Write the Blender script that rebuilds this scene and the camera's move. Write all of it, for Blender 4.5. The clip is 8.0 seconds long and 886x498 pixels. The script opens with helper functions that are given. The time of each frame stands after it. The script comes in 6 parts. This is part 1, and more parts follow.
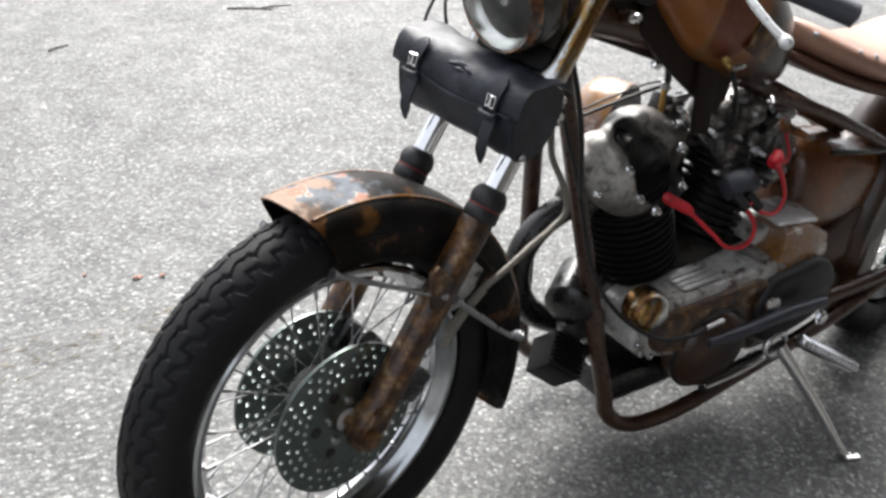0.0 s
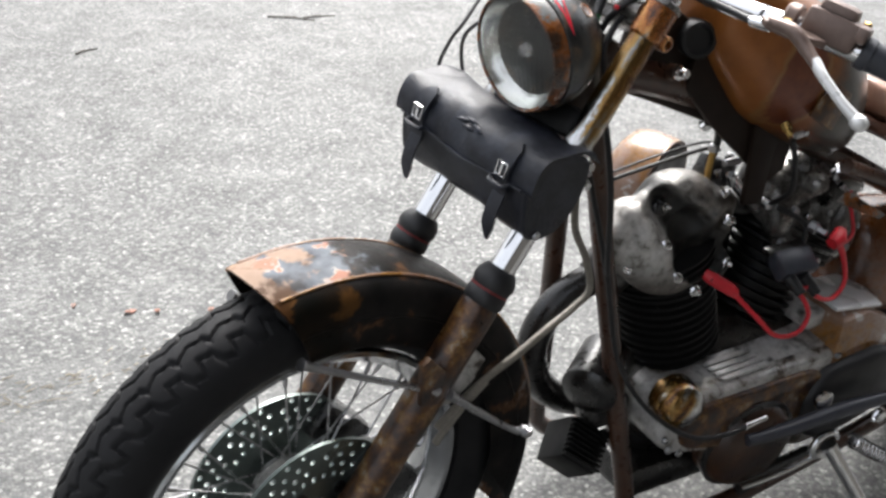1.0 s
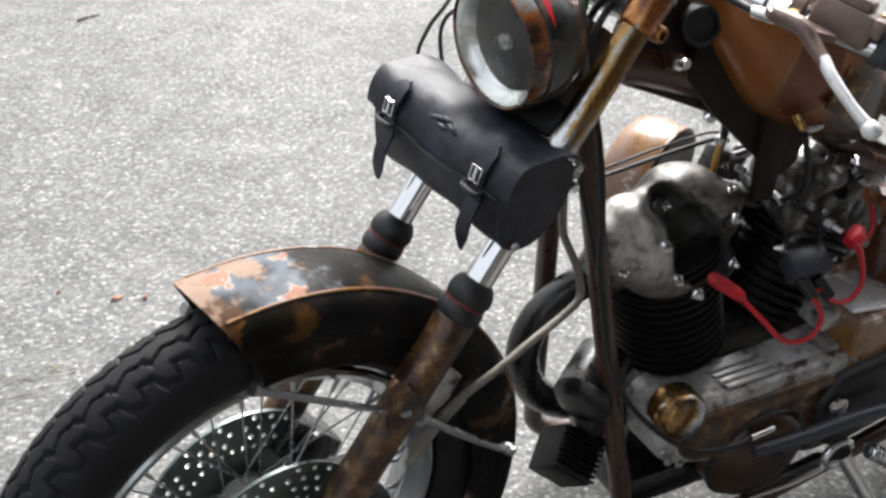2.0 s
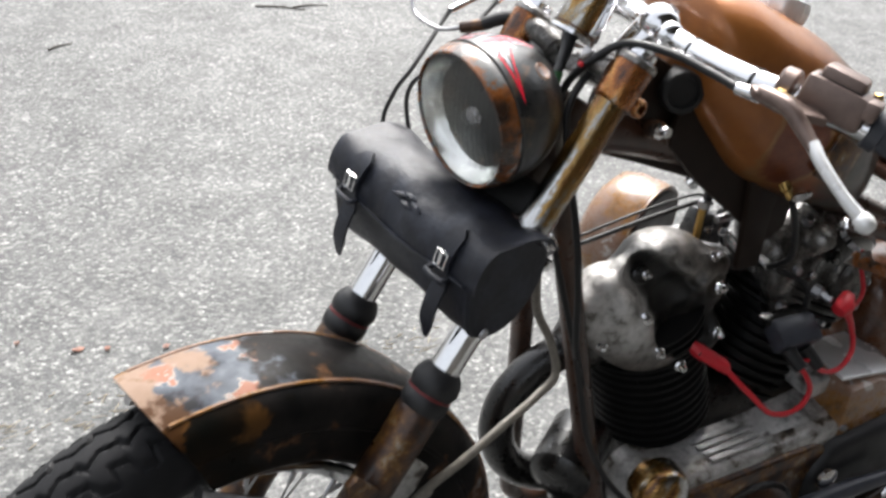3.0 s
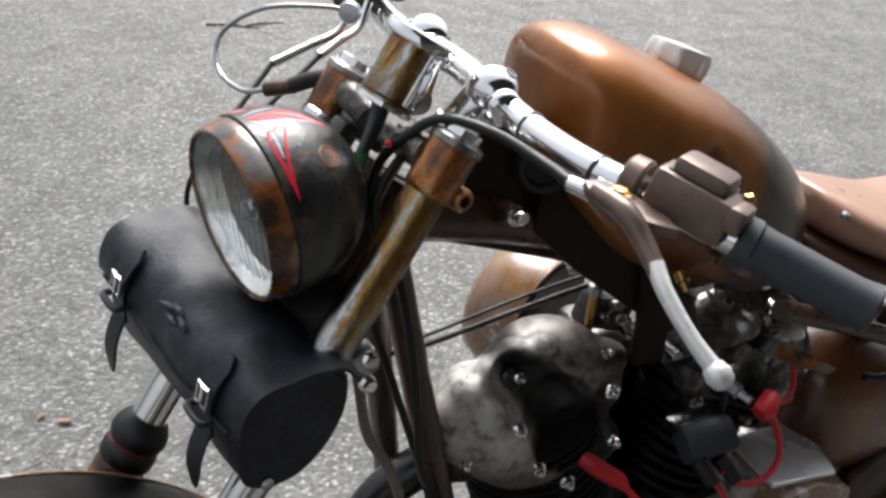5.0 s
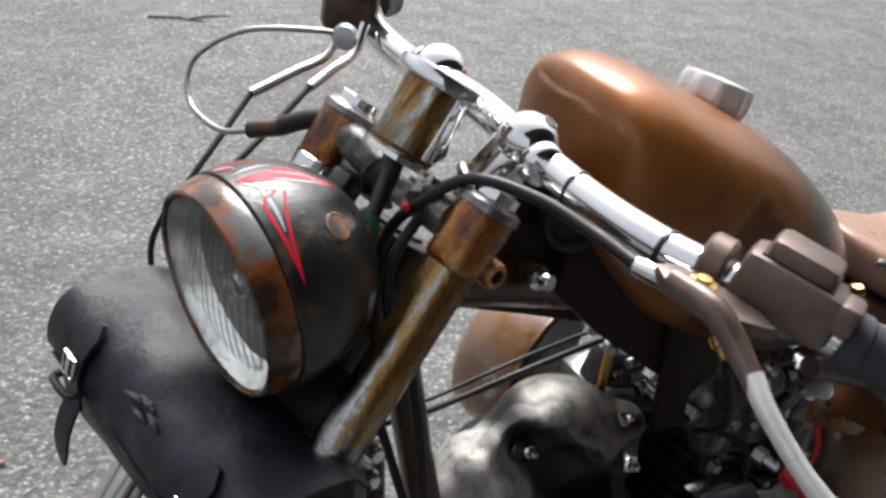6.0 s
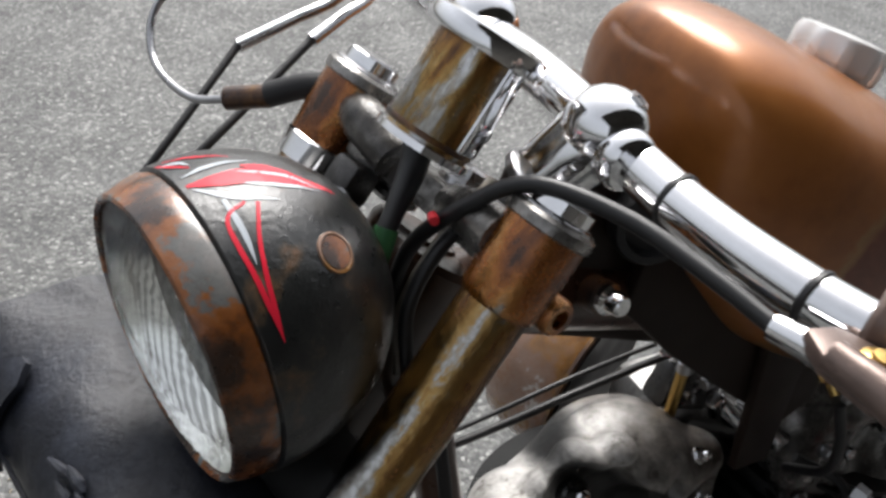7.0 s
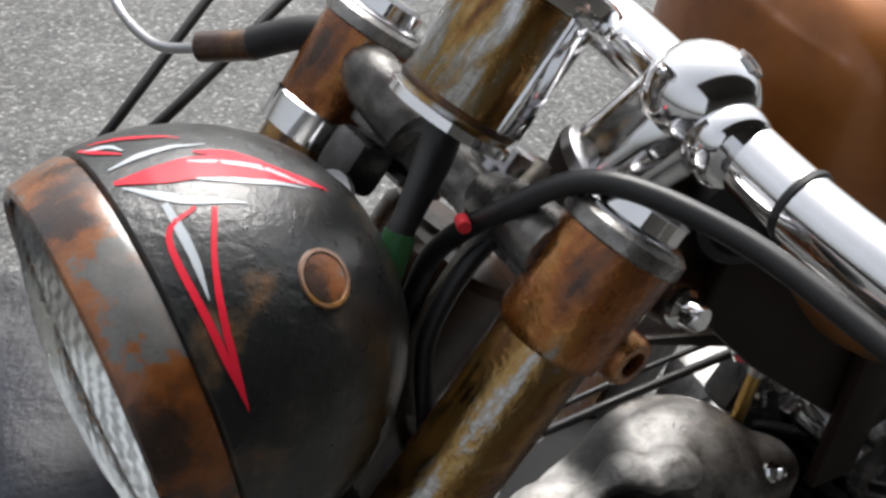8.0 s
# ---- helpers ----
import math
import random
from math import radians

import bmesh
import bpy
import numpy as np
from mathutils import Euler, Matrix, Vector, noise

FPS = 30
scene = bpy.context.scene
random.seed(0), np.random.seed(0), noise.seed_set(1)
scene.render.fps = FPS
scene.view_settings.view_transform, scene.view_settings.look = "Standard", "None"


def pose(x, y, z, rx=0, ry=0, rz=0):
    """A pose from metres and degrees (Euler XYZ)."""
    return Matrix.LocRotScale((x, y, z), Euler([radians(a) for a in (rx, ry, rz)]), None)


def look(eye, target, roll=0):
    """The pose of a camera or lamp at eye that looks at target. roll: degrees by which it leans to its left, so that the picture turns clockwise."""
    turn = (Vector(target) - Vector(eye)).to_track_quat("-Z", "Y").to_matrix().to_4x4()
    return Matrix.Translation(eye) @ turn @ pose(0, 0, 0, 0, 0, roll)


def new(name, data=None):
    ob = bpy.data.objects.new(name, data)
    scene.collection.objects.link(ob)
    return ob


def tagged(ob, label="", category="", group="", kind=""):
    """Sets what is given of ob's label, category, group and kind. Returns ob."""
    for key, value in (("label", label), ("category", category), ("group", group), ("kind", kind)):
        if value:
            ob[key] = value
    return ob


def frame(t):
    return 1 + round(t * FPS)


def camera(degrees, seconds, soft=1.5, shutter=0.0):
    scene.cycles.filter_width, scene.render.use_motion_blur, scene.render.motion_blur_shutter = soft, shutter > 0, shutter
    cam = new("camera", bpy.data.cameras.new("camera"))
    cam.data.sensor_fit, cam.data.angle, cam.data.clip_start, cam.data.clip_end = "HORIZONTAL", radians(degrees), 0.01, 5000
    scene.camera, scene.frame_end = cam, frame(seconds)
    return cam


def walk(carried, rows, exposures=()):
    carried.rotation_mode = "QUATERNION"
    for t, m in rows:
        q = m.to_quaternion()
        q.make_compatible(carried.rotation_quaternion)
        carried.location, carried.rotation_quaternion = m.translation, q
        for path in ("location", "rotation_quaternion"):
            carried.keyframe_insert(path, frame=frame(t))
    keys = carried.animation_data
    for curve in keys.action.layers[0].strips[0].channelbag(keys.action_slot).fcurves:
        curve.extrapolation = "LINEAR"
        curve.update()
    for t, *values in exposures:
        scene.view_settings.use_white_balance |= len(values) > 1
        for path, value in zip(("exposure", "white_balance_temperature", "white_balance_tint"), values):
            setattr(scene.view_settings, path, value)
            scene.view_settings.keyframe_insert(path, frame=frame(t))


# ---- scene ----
cam = camera(45.00, 8.0, soft=2.9, shutter=0.4)
PATH = [
    (0, (-0.6255, -1.2181, 1.3293), (0.1742, -0.1501, 0.6437), 6.40),
    (0.5, (-0.5400, -1.1097, 1.3138), (0.2424, -0.0237, 0.6367), 8.09),
    (1, (-0.4337, -1.0480, 1.3241), (0.3079, 0.0605, 0.6375), 8.43),
    (2.3, (-0.2931, -0.9452, 1.3414), (0.3996, 0.1521, 0.5892), 8.02),
    (2.5, (-0.2844, -0.9278, 1.3477), (0.4166, 0.1702, 0.6041), 8.27),
    (3, (-0.2389, -0.8819, 1.3676), (0.4749, 0.2175, 0.6383), 8.41),
    (3.5, (-0.1338, -0.8510, 1.3899), (0.5580, 0.2640, 0.6631), 7.24),
    (4, (-0.0219, -0.8275, 1.3900), (0.6402, 0.3030, 0.6596), 6.03),
    (4.5, (0.0528, -0.8074, 1.3773), (0.7055, 0.3280, 0.6460), 6.03),
    (4.7, (0.0594, -0.7904, 1.3712), (0.7255, 0.3389, 0.6425), 6.72),
    (6, (0.0856, -0.5823, 1.3434), (0.8590, 0.4774, 0.6161), 10.30),
    (6.5, (0.1386, -0.4979, 1.3111), (0.9014, 0.5615, 0.5723), 10.87),
    (7, (0.1961, -0.4066, 1.2789), (0.9206, 0.6276, 0.4692), 10.85),
    (7.5, (0.2386, -0.3314, 1.2376), (0.9417, 0.6765, 0.3774), 11.63),
    (8, (0.2672, -0.2927, 1.2280), (0.9404, 0.7058, 0.3336), 11.27),
]
walk(cam, [(t, look(e, g, r)) for t, e, g, r in PATH], [(0, 0.9, 6500, 10), (2.5, 0.88, 6500, 10), (4.5, 0.43, 6500, 10), (6.0, 0.18, 6500, 10), (8.0, 0.14, 6500, 10)])

# ---- daylight: bright overcast sky and a wide soft sun ----
world = bpy.data.worlds.new("overcast_sky")
scene.world = world
world.use_nodes = True
wn = world.node_tree
sky = wn.nodes.new("ShaderNodeTexSky")
sky.sky_type = 'NISHITA'
sky.sun_disc = False
sky.sun_elevation = radians(51)
sky.sun_rotation = radians(29)
sky.air_density, sky.dust_density, sky.ozone_density = 1.0, 4.0, 1.0
pale = wn.nodes.new("ShaderNodeHueSaturation")
pale.inputs["Saturation"].default_value = 0.25
wn.links.new(sky.outputs[0], pale.inputs["Color"])
# an overcast sky is about three times as bright overhead as at the horizon
wc = wn.nodes.new("ShaderNodeTexCoord")
ws = wn.nodes.new("ShaderNodeSeparateXYZ")
wn.links.new(wc.outputs["Generated"], ws.inputs[0])
wr = wn.nodes.new("ShaderNodeMapRange")
for key, value in zip(("From Min", "From Max", "To Min", "To Max"), (0.02, 0.55, 0.70, 2.0)):
    wr.inputs[key].default_value = value
wn.links.new(ws.outputs[2], wr.inputs["Value"])
wm = wn.nodes.new("ShaderNodeVectorMath")
wm.operation = 'SCALE'
wn.links.new(pale.outputs[0], wm.inputs[0])
wn.links.new(wr.outputs[0], wm.inputs["Scale"])
wn.links.new(wm.outputs[0], wn.nodes["Background"].inputs[0])
wn.nodes["Background"].inputs[1].default_value = 0.115
sun = new("sun", bpy.data.lights.new("sun", "SUN"))
sun.data.energy, sun.data.angle, sun.data.color = 2.8, radians(36), (1.0, 0.98, 0.955)
sun.matrix_world = look((0.42, 0.76, 1.10), (0, 0, 0))


# ---- materials ----
def shader(name, rough=0.5, metal=0.0, colour=(0.5, 0.5, 0.5), coat=0.0, wet=0.12):
    m = bpy.data.materials.new(name)
    m.use_nodes = True
    t = m.node_tree
    b = t.nodes["Principled BSDF"]
    b.inputs["Base Color"].default_value = (*colour, 1)
    b.inputs["Roughness"].default_value = rough
    b.inputs["Metallic"].default_value = metal
    b.inputs["Coat Weight"].default_value = coat
    b.inputs["Coat Roughness"].default_value = wet
    c = t.nodes.new("ShaderNodeTexCoord")
    return m, t, b, c.outputs["Object"]


def noise_tex(t, coord, scale, detail=4.0, rough=0.55, stretch=None):
    if stretch:
        turn = t.nodes.new("ShaderNodeMapping")
        turn.inputs["Rotation"].default_value = (0.0, -0.5485, 0.0)
        t.links.new(coord, turn.inputs[0])
        coord = turn.outputs[0]
        mp = t.nodes.new("ShaderNodeMapping")
        mp.inputs["Scale"].default_value = stretch
        t.links.new(coord, mp.inputs[0])
        coord = mp.outputs[0]
    n = t.nodes.new("ShaderNodeTexNoise")
    n.inputs["Scale"].default_value, n.inputs["Detail"].default_value, n.inputs["Roughness"].default_value = scale, detail, rough
    t.links.new(coord, n.inputs["Vector"])
    return n.outputs["Fac"]


def ramp(t, fac, stops):
    r = t.nodes.new("ShaderNodeValToRGB")
    e = r.color_ramp.elements
    while len(e) < len(stops):
        e.new(0.5)
    for k, (p, c) in zip(e, stops):
        k.position = p
        k.color = (*c, 1) if len(c) == 3 else c
    t.links.new(fac, r.inputs[0])
    return r.outputs[0]


def mix(t, fac, a, b):
    n = t.nodes.new("ShaderNodeMix")
    n.data_type = 'RGBA'
    for s, k in ((fac, 0), (a, 6), (b, 7)):
        if isinstance(s, (tuple, float, int)):
            n.inputs[k].default_value = (*s, 1) if isinstance(s, tuple) else s
        else:
            t.links.new(s, n.inputs[k])
    return n.outputs[2]


def grey(v):
    return (v, v, v)


def bump(t, b, fac, strength, dist):
    n = t.nodes.new("ShaderNodeBump")
    n.inputs["Strength"].default_value, n.inputs["Distance"].default_value = strength, dist
    t.links.new(fac, n.inputs["Height"])
    t.links.new(n.outputs[0], b.inputs["Normal"])
    t.links.new(n.outputs[0], b.inputs["Coat Normal"])


def patina(name, stops, scale=9.0, rough=(0.18, 0.5), metal=None, coat=0.3, fine=60.0, bumps=0.25, stretch=None, wet=0.12):
    """Worn paint: stops of (position, colour) along a blotchy noise, with a finer grime over it."""
    m, t, b, co = shader(name, coat=coat, wet=wet)
    big = noise_tex(t, co, scale, 6, 0.62, stretch)
    small = noise_tex(t, co, fine, 5, 0.7)
    col = ramp(t, big, stops)
    dirt = ramp(t, small, [(0.3, grey(0.55)), (0.62, grey(1.0))])
    mul = t.nodes.new("ShaderNodeMix")
    mul.data_type, mul.blend_type = 'RGBA', 'MULTIPLY'
    mul.inputs[0].default_value = 0.7
    t.links.new(col, mul.inputs[6])
    t.links.new(dirt, mul.inputs[7])
    t.links.new(mul.outputs[2], b.inputs["Base Color"])
    t.links.new(ramp(t, small, [(0.3, grey(rough[1])), (0.7, grey(rough[0]))]), b.inputs["Roughness"])
    if metal:
        t.links.new(ramp(t, big, metal), b.inputs["Metallic"])
    bump(t, b, small, bumps, 0.0012)
    return m


def plain(name, colour, rough=0.5, metal=0.0, vary=0.35, scale=40.0, bumps=0.15, coat=0.0, dist=0.001):
    """One material with grain at two scales."""
    m, t, b, co = shader(name, rough, metal, colour, coat)
    small = noise_tex(t, co, scale, 6, 0.65)
    big = noise_tex(t, co, scale * 0.17, 3)
    lo, hi = tuple(c * (1 - vary) for c in colour), tuple(min(1, c * (1 + vary)) for c in colour)
    a = ramp(t, small, [(0.3, lo), (0.7, hi)])
    t.links.new(mix(t, big, a, colour), b.inputs["Base Color"])
    t.links.new(ramp(t, big, [(0.3, grey(max(0.03, rough * 0.75))), (0.7, grey(min(1, rough * 1.3)))]), b.inputs["Roughness"])
    bump(t, b, small, bumps, dist)
    return m


def asphalt():
    m, t, b, co = shader("asphalt", 0.6)
    vo = t.nodes.new("ShaderNodeTexVoronoi")
    vo.inputs["Scale"].default_value = 125.0
    t.links.new(co, vo.inputs["Vector"])
    hue = t.nodes.new("ShaderNodeSeparateColor")
    t.links.new(vo.outputs["Color"], hue.inputs[0])
    grain = ramp(t, hue.outputs[0], [(0.0, (0.075, 0.077, 0.077)), (0.40, (0.110, 0.112, 0.111)), (0.75, (0.155, 0.156, 0.152)), (0.92, (0.215, 0.215, 0.21)), (1.0, (0.34, 0.34, 0.33))])
    tar = ramp(t, vo.outputs["Distance"], [(0.25, grey(1.0)), (0.8, grey(0.55))])
    mu = t.nodes.new("ShaderNodeMix")
    mu.data_type, mu.blend_type = 'RGBA', 'MULTIPLY'
    mu.inputs[0].default_value = 0.8
    t.links.new(grain, mu.inputs[6])
    t.links.new(tar, mu.inputs[7])
    patch = noise_tex(t, co, 1.6, 5, 0.6)
    mu2 = t.nodes.new("ShaderNodeMix")
    mu2.data_type, mu2.blend_type = 'RGBA', 'MULTIPLY'
    mu2.inputs[0].default_value = 1.0
    t.links.new(mu.outputs[2], mu2.inputs[6])
    t.links.new(ramp(t, patch, [(0.3, grey(0.80)), (0.7, grey(1.14))]), mu2.inputs[7])
    clump = noise_tex(t, co, 55.0, 4, 0.6)
    mu3 = t.nodes.new("ShaderNodeMix")
    mu3.data_type, mu3.blend_type = 'RGBA', 'MULTIPLY'
    mu3.inputs[0].default_value = 1.0
    t.links.new(mu2.outputs[2], mu3.inputs[6])
    t.links.new(ramp(t, clump, [(0.32, (0.80, 0.81, 0.80)), (0.5, (1.0, 1.0, 0.99)), (0.68, (1.20, 1.19, 1.17))]), mu3.inputs[7])
    t.links.new(mu3.outputs[2], b.inputs["Base Color"])
    wet = noise_tex(t, co, 7.0, 6, 0.65)
    t.links.new(ramp(t, wet, [(0.35, grey(0.42)), (0.65, grey(0.68))]), b.inputs["Roughness"])
    hgt = noise_tex(t, co, 160.0, 3, 0.6)
    add = t.nodes.new("ShaderNodeMath")
    add.operation = 'SUBTRACT'
    t.links.new(hgt, add.inputs[0])
    t.links.new(vo.outputs["Distance"], add.inputs[1])
    bump(t, b, add.outputs[0], 0.5, 0.0025)
    b.inputs["Specular IOR Level"].default_value = 0.3
    return m


ASPHALT = asphalt()
ASPHALT.node_tree.nodes["Principled BSDF"].inputs["Specular IOR Level"].default_value = 0.22
RUBBER = plain("tyre_rubber", (0.008, 0.008, 0.009), 0.6, 0, 0.4, 70, 0.3)
RUBBER.node_tree.nodes["Principled BSDF"].inputs["Specular IOR Level"].default_value = 0.3
CHROME = plain("chrome", (0.86, 0.86, 0.87), 0.08, 1.0, 0.06, 90, 0.03)
RIMCHROME = plain("weathered_rim_chrome", (0.50, 0.51, 0.52), 0.15, 1.0, 0.2, 50, 0.05)
STEEL = plain("dull_steel", (0.42, 0.42, 0.43), 0.28, 1.0, 0.3, 80, 0.15)
DISCS = plain("brake_disc_steel", (0.16, 0.19, 0.18), 0.34, 0.85, 0.3, 60, 0.1)
ALLOY = patina("weathered_alloy", [(0.32, (0.060, 0.056, 0.050)), (0.40, (0.29, 0.283, 0.27)), (0.50, (0.55, 0.545, 0.53)), (0.72, (0.72, 0.71, 0.695))],
               30, (0.24, 0.5), [(0.3, grey(0.05)), (0.6, grey(0.25))], 0.3, 75, 0.7)
DARKCAST = patina("dark_cast_alloy", [(0.34, (0.020, 0.019, 0.018)), (0.50, (0.055, 0.053, 0.052)), (0.70, (0.16, 0.155, 0.15))], 30, (0.2, 0.45), [(0.3, grey(0.2)), (0.7, grey(0.7))], 0.2, 80, 0.3)
BAREALLOY = plain("bare_alloy", (0.84, 0.84, 0.835), 0.26, 0.35, 0.08, 60, 0.06, 0.3)
DULLRED = plain("dull_red_rubber", (0.16, 0.018, 0.018), 0.5, 0, 0.2, 60, 0.05)
RUSTGOLD = patina("golden_rust", [(0.34, (0.045, 0.017, 0.006)), (0.43, (0.21, 0.062, 0.011)), (0.52, (0.40, 0.132, 0.022)), (0.62, (0.52, 0.235, 0.060)), (0.69, (0.42, 0.37, 0.31)), (0.78, (0.50, 0.49, 0.47))],
                  50, (0.12, 0.36), [(0.40, grey(0.5)), (0.62, grey(0.9))], 0.7, 150, 0.5, (1, 1, 0.4))
GRIME = patina("oily_black_metal", [(0.35, (0.004, 0.004, 0.004)), (0.6, (0.009, 0.008, 0.008)), (0.8, (0.030, 0.020, 0.015))], 28, (0.20, 0.42), None, 0.35, 80, 0.4)
GRIME.node_tree.nodes["Principled BSDF"].inputs["Specular IOR Level"].default_value = 0.5
TOPCAST = patina("oil_stained_alloy", [(0.34, (0.022, 0.020, 0.018)), (0.44, (0.105, 0.098, 0.090)), (0.54, (0.30, 0.288, 0.272)), (0.75, (0.50, 0.488, 0.47))], 24, (0.16, 0.42), [(0.3, grey(0.3)), (0.6, grey(0.75))], 0.25, 75, 0.6)
RUSTCHROME = patina("rusted_chrome", [(0.34, (0.030, 0.013, 0.006)), (0.41, (0.12, 0.046, 0.010)), (0.465, (0.34, 0.165, 0.034)), (0.515, (0.42, 0.27, 0.09)), (0.55, (0.40, 0.36, 0.30)), (0.60, (0.66, 0.66, 0.66))],
                    46, (0.10, 0.32), [(0.36, grey(0.6)), (0.56, grey(1.0))], 0.5, 150, 0.35, (1, 1, 0.22))

def rusted_tube():
    """Chromed tube with golden rust running down from its upper end."""
    m, t, b, co = shader("rust_stained_tube", 0.15, 1.0, coat=0.4, wet=0.1)
    sep = t.nodes.new("ShaderNodeSeparateXYZ")
    t.links.new(co, sep.inputs[0])
    big = noise_tex(t, co, 40, 6, 0.62, (1, 1, 0.2))
    small = noise_tex(t, co, 140, 5, 0.7)
    fall = t.nodes.new("ShaderNodeMapRange")
    for key, value in zip(("From Min", "From Max", "To Min", "To Max"), (0.815, 0.925, 0.25, -0.03)):
        fall.inputs[key].default_value = value
    t.links.new(sep.outputs[2], fall.inputs["Value"])
    add = t.nodes.new("ShaderNodeMath")
    add.operation = 'ADD'
    t.links.new(big, add.inputs[0])
    t.links.new(fall.outputs[0], add.inputs[1])
    fleck = t.nodes.new("ShaderNodeMath")
    fleck.operation = 'MULTIPLY_ADD'
    fleck.inputs[1].default_value = 0.22
    t.links.new(small, fleck.inputs[0])
    t.links.new(add.outputs[0], fleck.inputs[2])
    f = fleck.outputs[0]
    t.links.new(ramp(t, f, [(0.46, (0.040, 0.016, 0.006)), (0.535, (0.15, 0.066, 0.016)), (0.60, (0.27, 0.140, 0.034)), (0.665, (0.36, 0.23, 0.08)), (0.70, (0.34, 0.32, 0.29)), (0.8, (0.66, 0.66, 0.66))]), b.inputs["Base Color"])
    t.links.new(ramp(t, f, [(0.45, grey(0.45)), (0.66, grey(1.0))]), b.inputs["Metallic"])
    t.links.new(ramp(t, f, [(0.48, grey(0.36)), (0.66, grey(0.10))]), b.inputs["Roughness"])
    bump(t, b, small, 0.6, 0.0012)
    return m


RUSTTUBE = rusted_tube()
RUSTBROWN = patina("rust_brown_metal", [(0.34, (0.014, 0.008, 0.006)), (0.45, (0.050, 0.021, 0.010)), (0.54, (0.115, 0.052, 0.018)), (0.60, (0.21, 0.115, 0.035)), (0.66, (0.27, 0.235, 0.20))],
                   34, (0.22, 0.55), [(0.4, grey(0.1)), (0.7, grey(0.6))], 0.3, 90, 0.4)
FRAMEBROWN = patina("dark_brown_enamel", [(0.3, (0.030, 0.013, 0.008)), (0.55, (0.062, 0.026, 0.014)), (0.75, (0.095, 0.042, 0.022))], 12, (0.22, 0.42), None, 0.3, 60, 0.06)
def tank_paint():
    """Copper brown enamel, blackened towards the back, with one repainted red-brown patch edged in tan."""
    m, t, b, co = shader("copper_flake_enamel", coat=0.6, wet=0.18)
    sep = t.nodes.new("ShaderNodeSeparateXYZ")
    t.links.new(co, sep.inputs[0])
    big, mid, fine = noise_tex(t, co, 6, 6, 0.62), noise_tex(t, co, 22, 5, 0.6), noise_tex(t, co, 70, 5, 0.7)

    def madd(a, k, c):
        n = t.nodes.new("ShaderNodeMath")
        n.operation = 'MULTIPLY_ADD'
        t.links.new(a, n.inputs[0])
        n.inputs[1].default_value = k
        if isinstance(c, float):
            n.inputs[2].default_value = c
        else:
            t.links.new(c, n.inputs[2])
        return n.outputs[0]

    base = ramp(t, big, [(0.30, (0.11, 0.034, 0.007)), (0.40, (0.23, 0.075, 0.014)), (0.52, (0.33, 0.114, 0.024)), (0.72, (0.42, 0.165, 0.044))])
    back = ramp(t, madd(mid, 0.10, madd(sep.outputs[0], 1.0, -0.135)), [(0.455, grey(0.0)), (0.515, grey(1.0))])
    col = mix(t, back, base, ramp(t, mid, [(0.35, (0.016, 0.012, 0.008)), (0.60, (0.040, 0.027, 0.015)), (0.75, (0.10, 0.045, 0.018))]))
    spot = t.nodes.new("ShaderNodeVectorMath")
    spot.operation = 'DISTANCE'
    at = t.nodes.new("ShaderNodeMapping")
    at.inputs["Scale"].default_value = (1.0, 0.25, 0.6)
    t.links.new(co, at.inputs[0])
    t.links.new(at.outputs[0], spot.inputs[0])
    spot.inputs[1].default_value = (0.497, -0.0175, 0.533)
    edge = madd(mid, 0.035, spot.outputs["Value"])
    col = mix(t, ramp(t, edge, [(0.066, grey(1.0)), (0.070, grey(0.0))]), col, (0.30, 0.150, 0.050))
    col = mix(t, ramp(t, edge, [(0.060, grey(1.0)), (0.064, grey(0.0))]), col, ramp(t, fine, [(0.3, (0.13, 0.030, 0.010)), (0.7, (0.20, 0.052, 0.017))]))
    t.links.new(col, b.inputs["Base Color"])
    t.links.new(ramp(t, fine, [(0.3, grey(0.46)), (0.7, grey(0.34))]), b.inputs["Roughness"])
    b.inputs["Metallic"].default_value = 0.3
    b.inputs["Specular IOR Level"].default_value = 0.3
    bump(t, b, noise_tex(t, co, 48, 3, 0.5), 0.16, 0.0010)
    return m


TANKPAINT = tank_paint()
SHELLPAINT = patina("black_headlight_paint", [(0.36, (0.005, 0.005, 0.005)), (0.50, (0.010, 0.011, 0.011)), (0.58, (0.018, 0.019, 0.018)), (0.635, (0.075, 0.050, 0.030)), (0.68, (0.14, 0.072, 0.034)), (0.74, (0.18, 0.17, 0.15))], 24, (0.24, 0.42), None, 0.5, 120, 0.6, None, 0.15)
RIMPAINT = patina("rust_and_primer", [(0.36, (0.016, 0.010, 0.008)), (0.45, (0.055, 0.024, 0.011)), (0.50, (0.21, 0.066, 0.015)), (0.545, (0.27, 0.098, 0.028)), (0.57, (0.15, 0.155, 0.15)), (0.64, (0.22, 0.20, 0.185)), (0.72, (0.30, 0.14, 0.07))], 17, (0.16, 0.40), None, 0.6, 70, 0.3)
LEATHER = patina("worn_black_leather", [(0.30, (0.008, 0.009, 0.013)), (0.50, (0.016, 0.018, 0.026)), (0.62, (0.028, 0.032, 0.045)), (0.75, (0.060, 0.067, 0.088))], 17, (0.34, 0.54), None, 0.10, 190, 0.8, None, 0.28)
LEATHER.node_tree.nodes["Principled BSDF"].inputs["Specular IOR Level"].default_value = 0.35
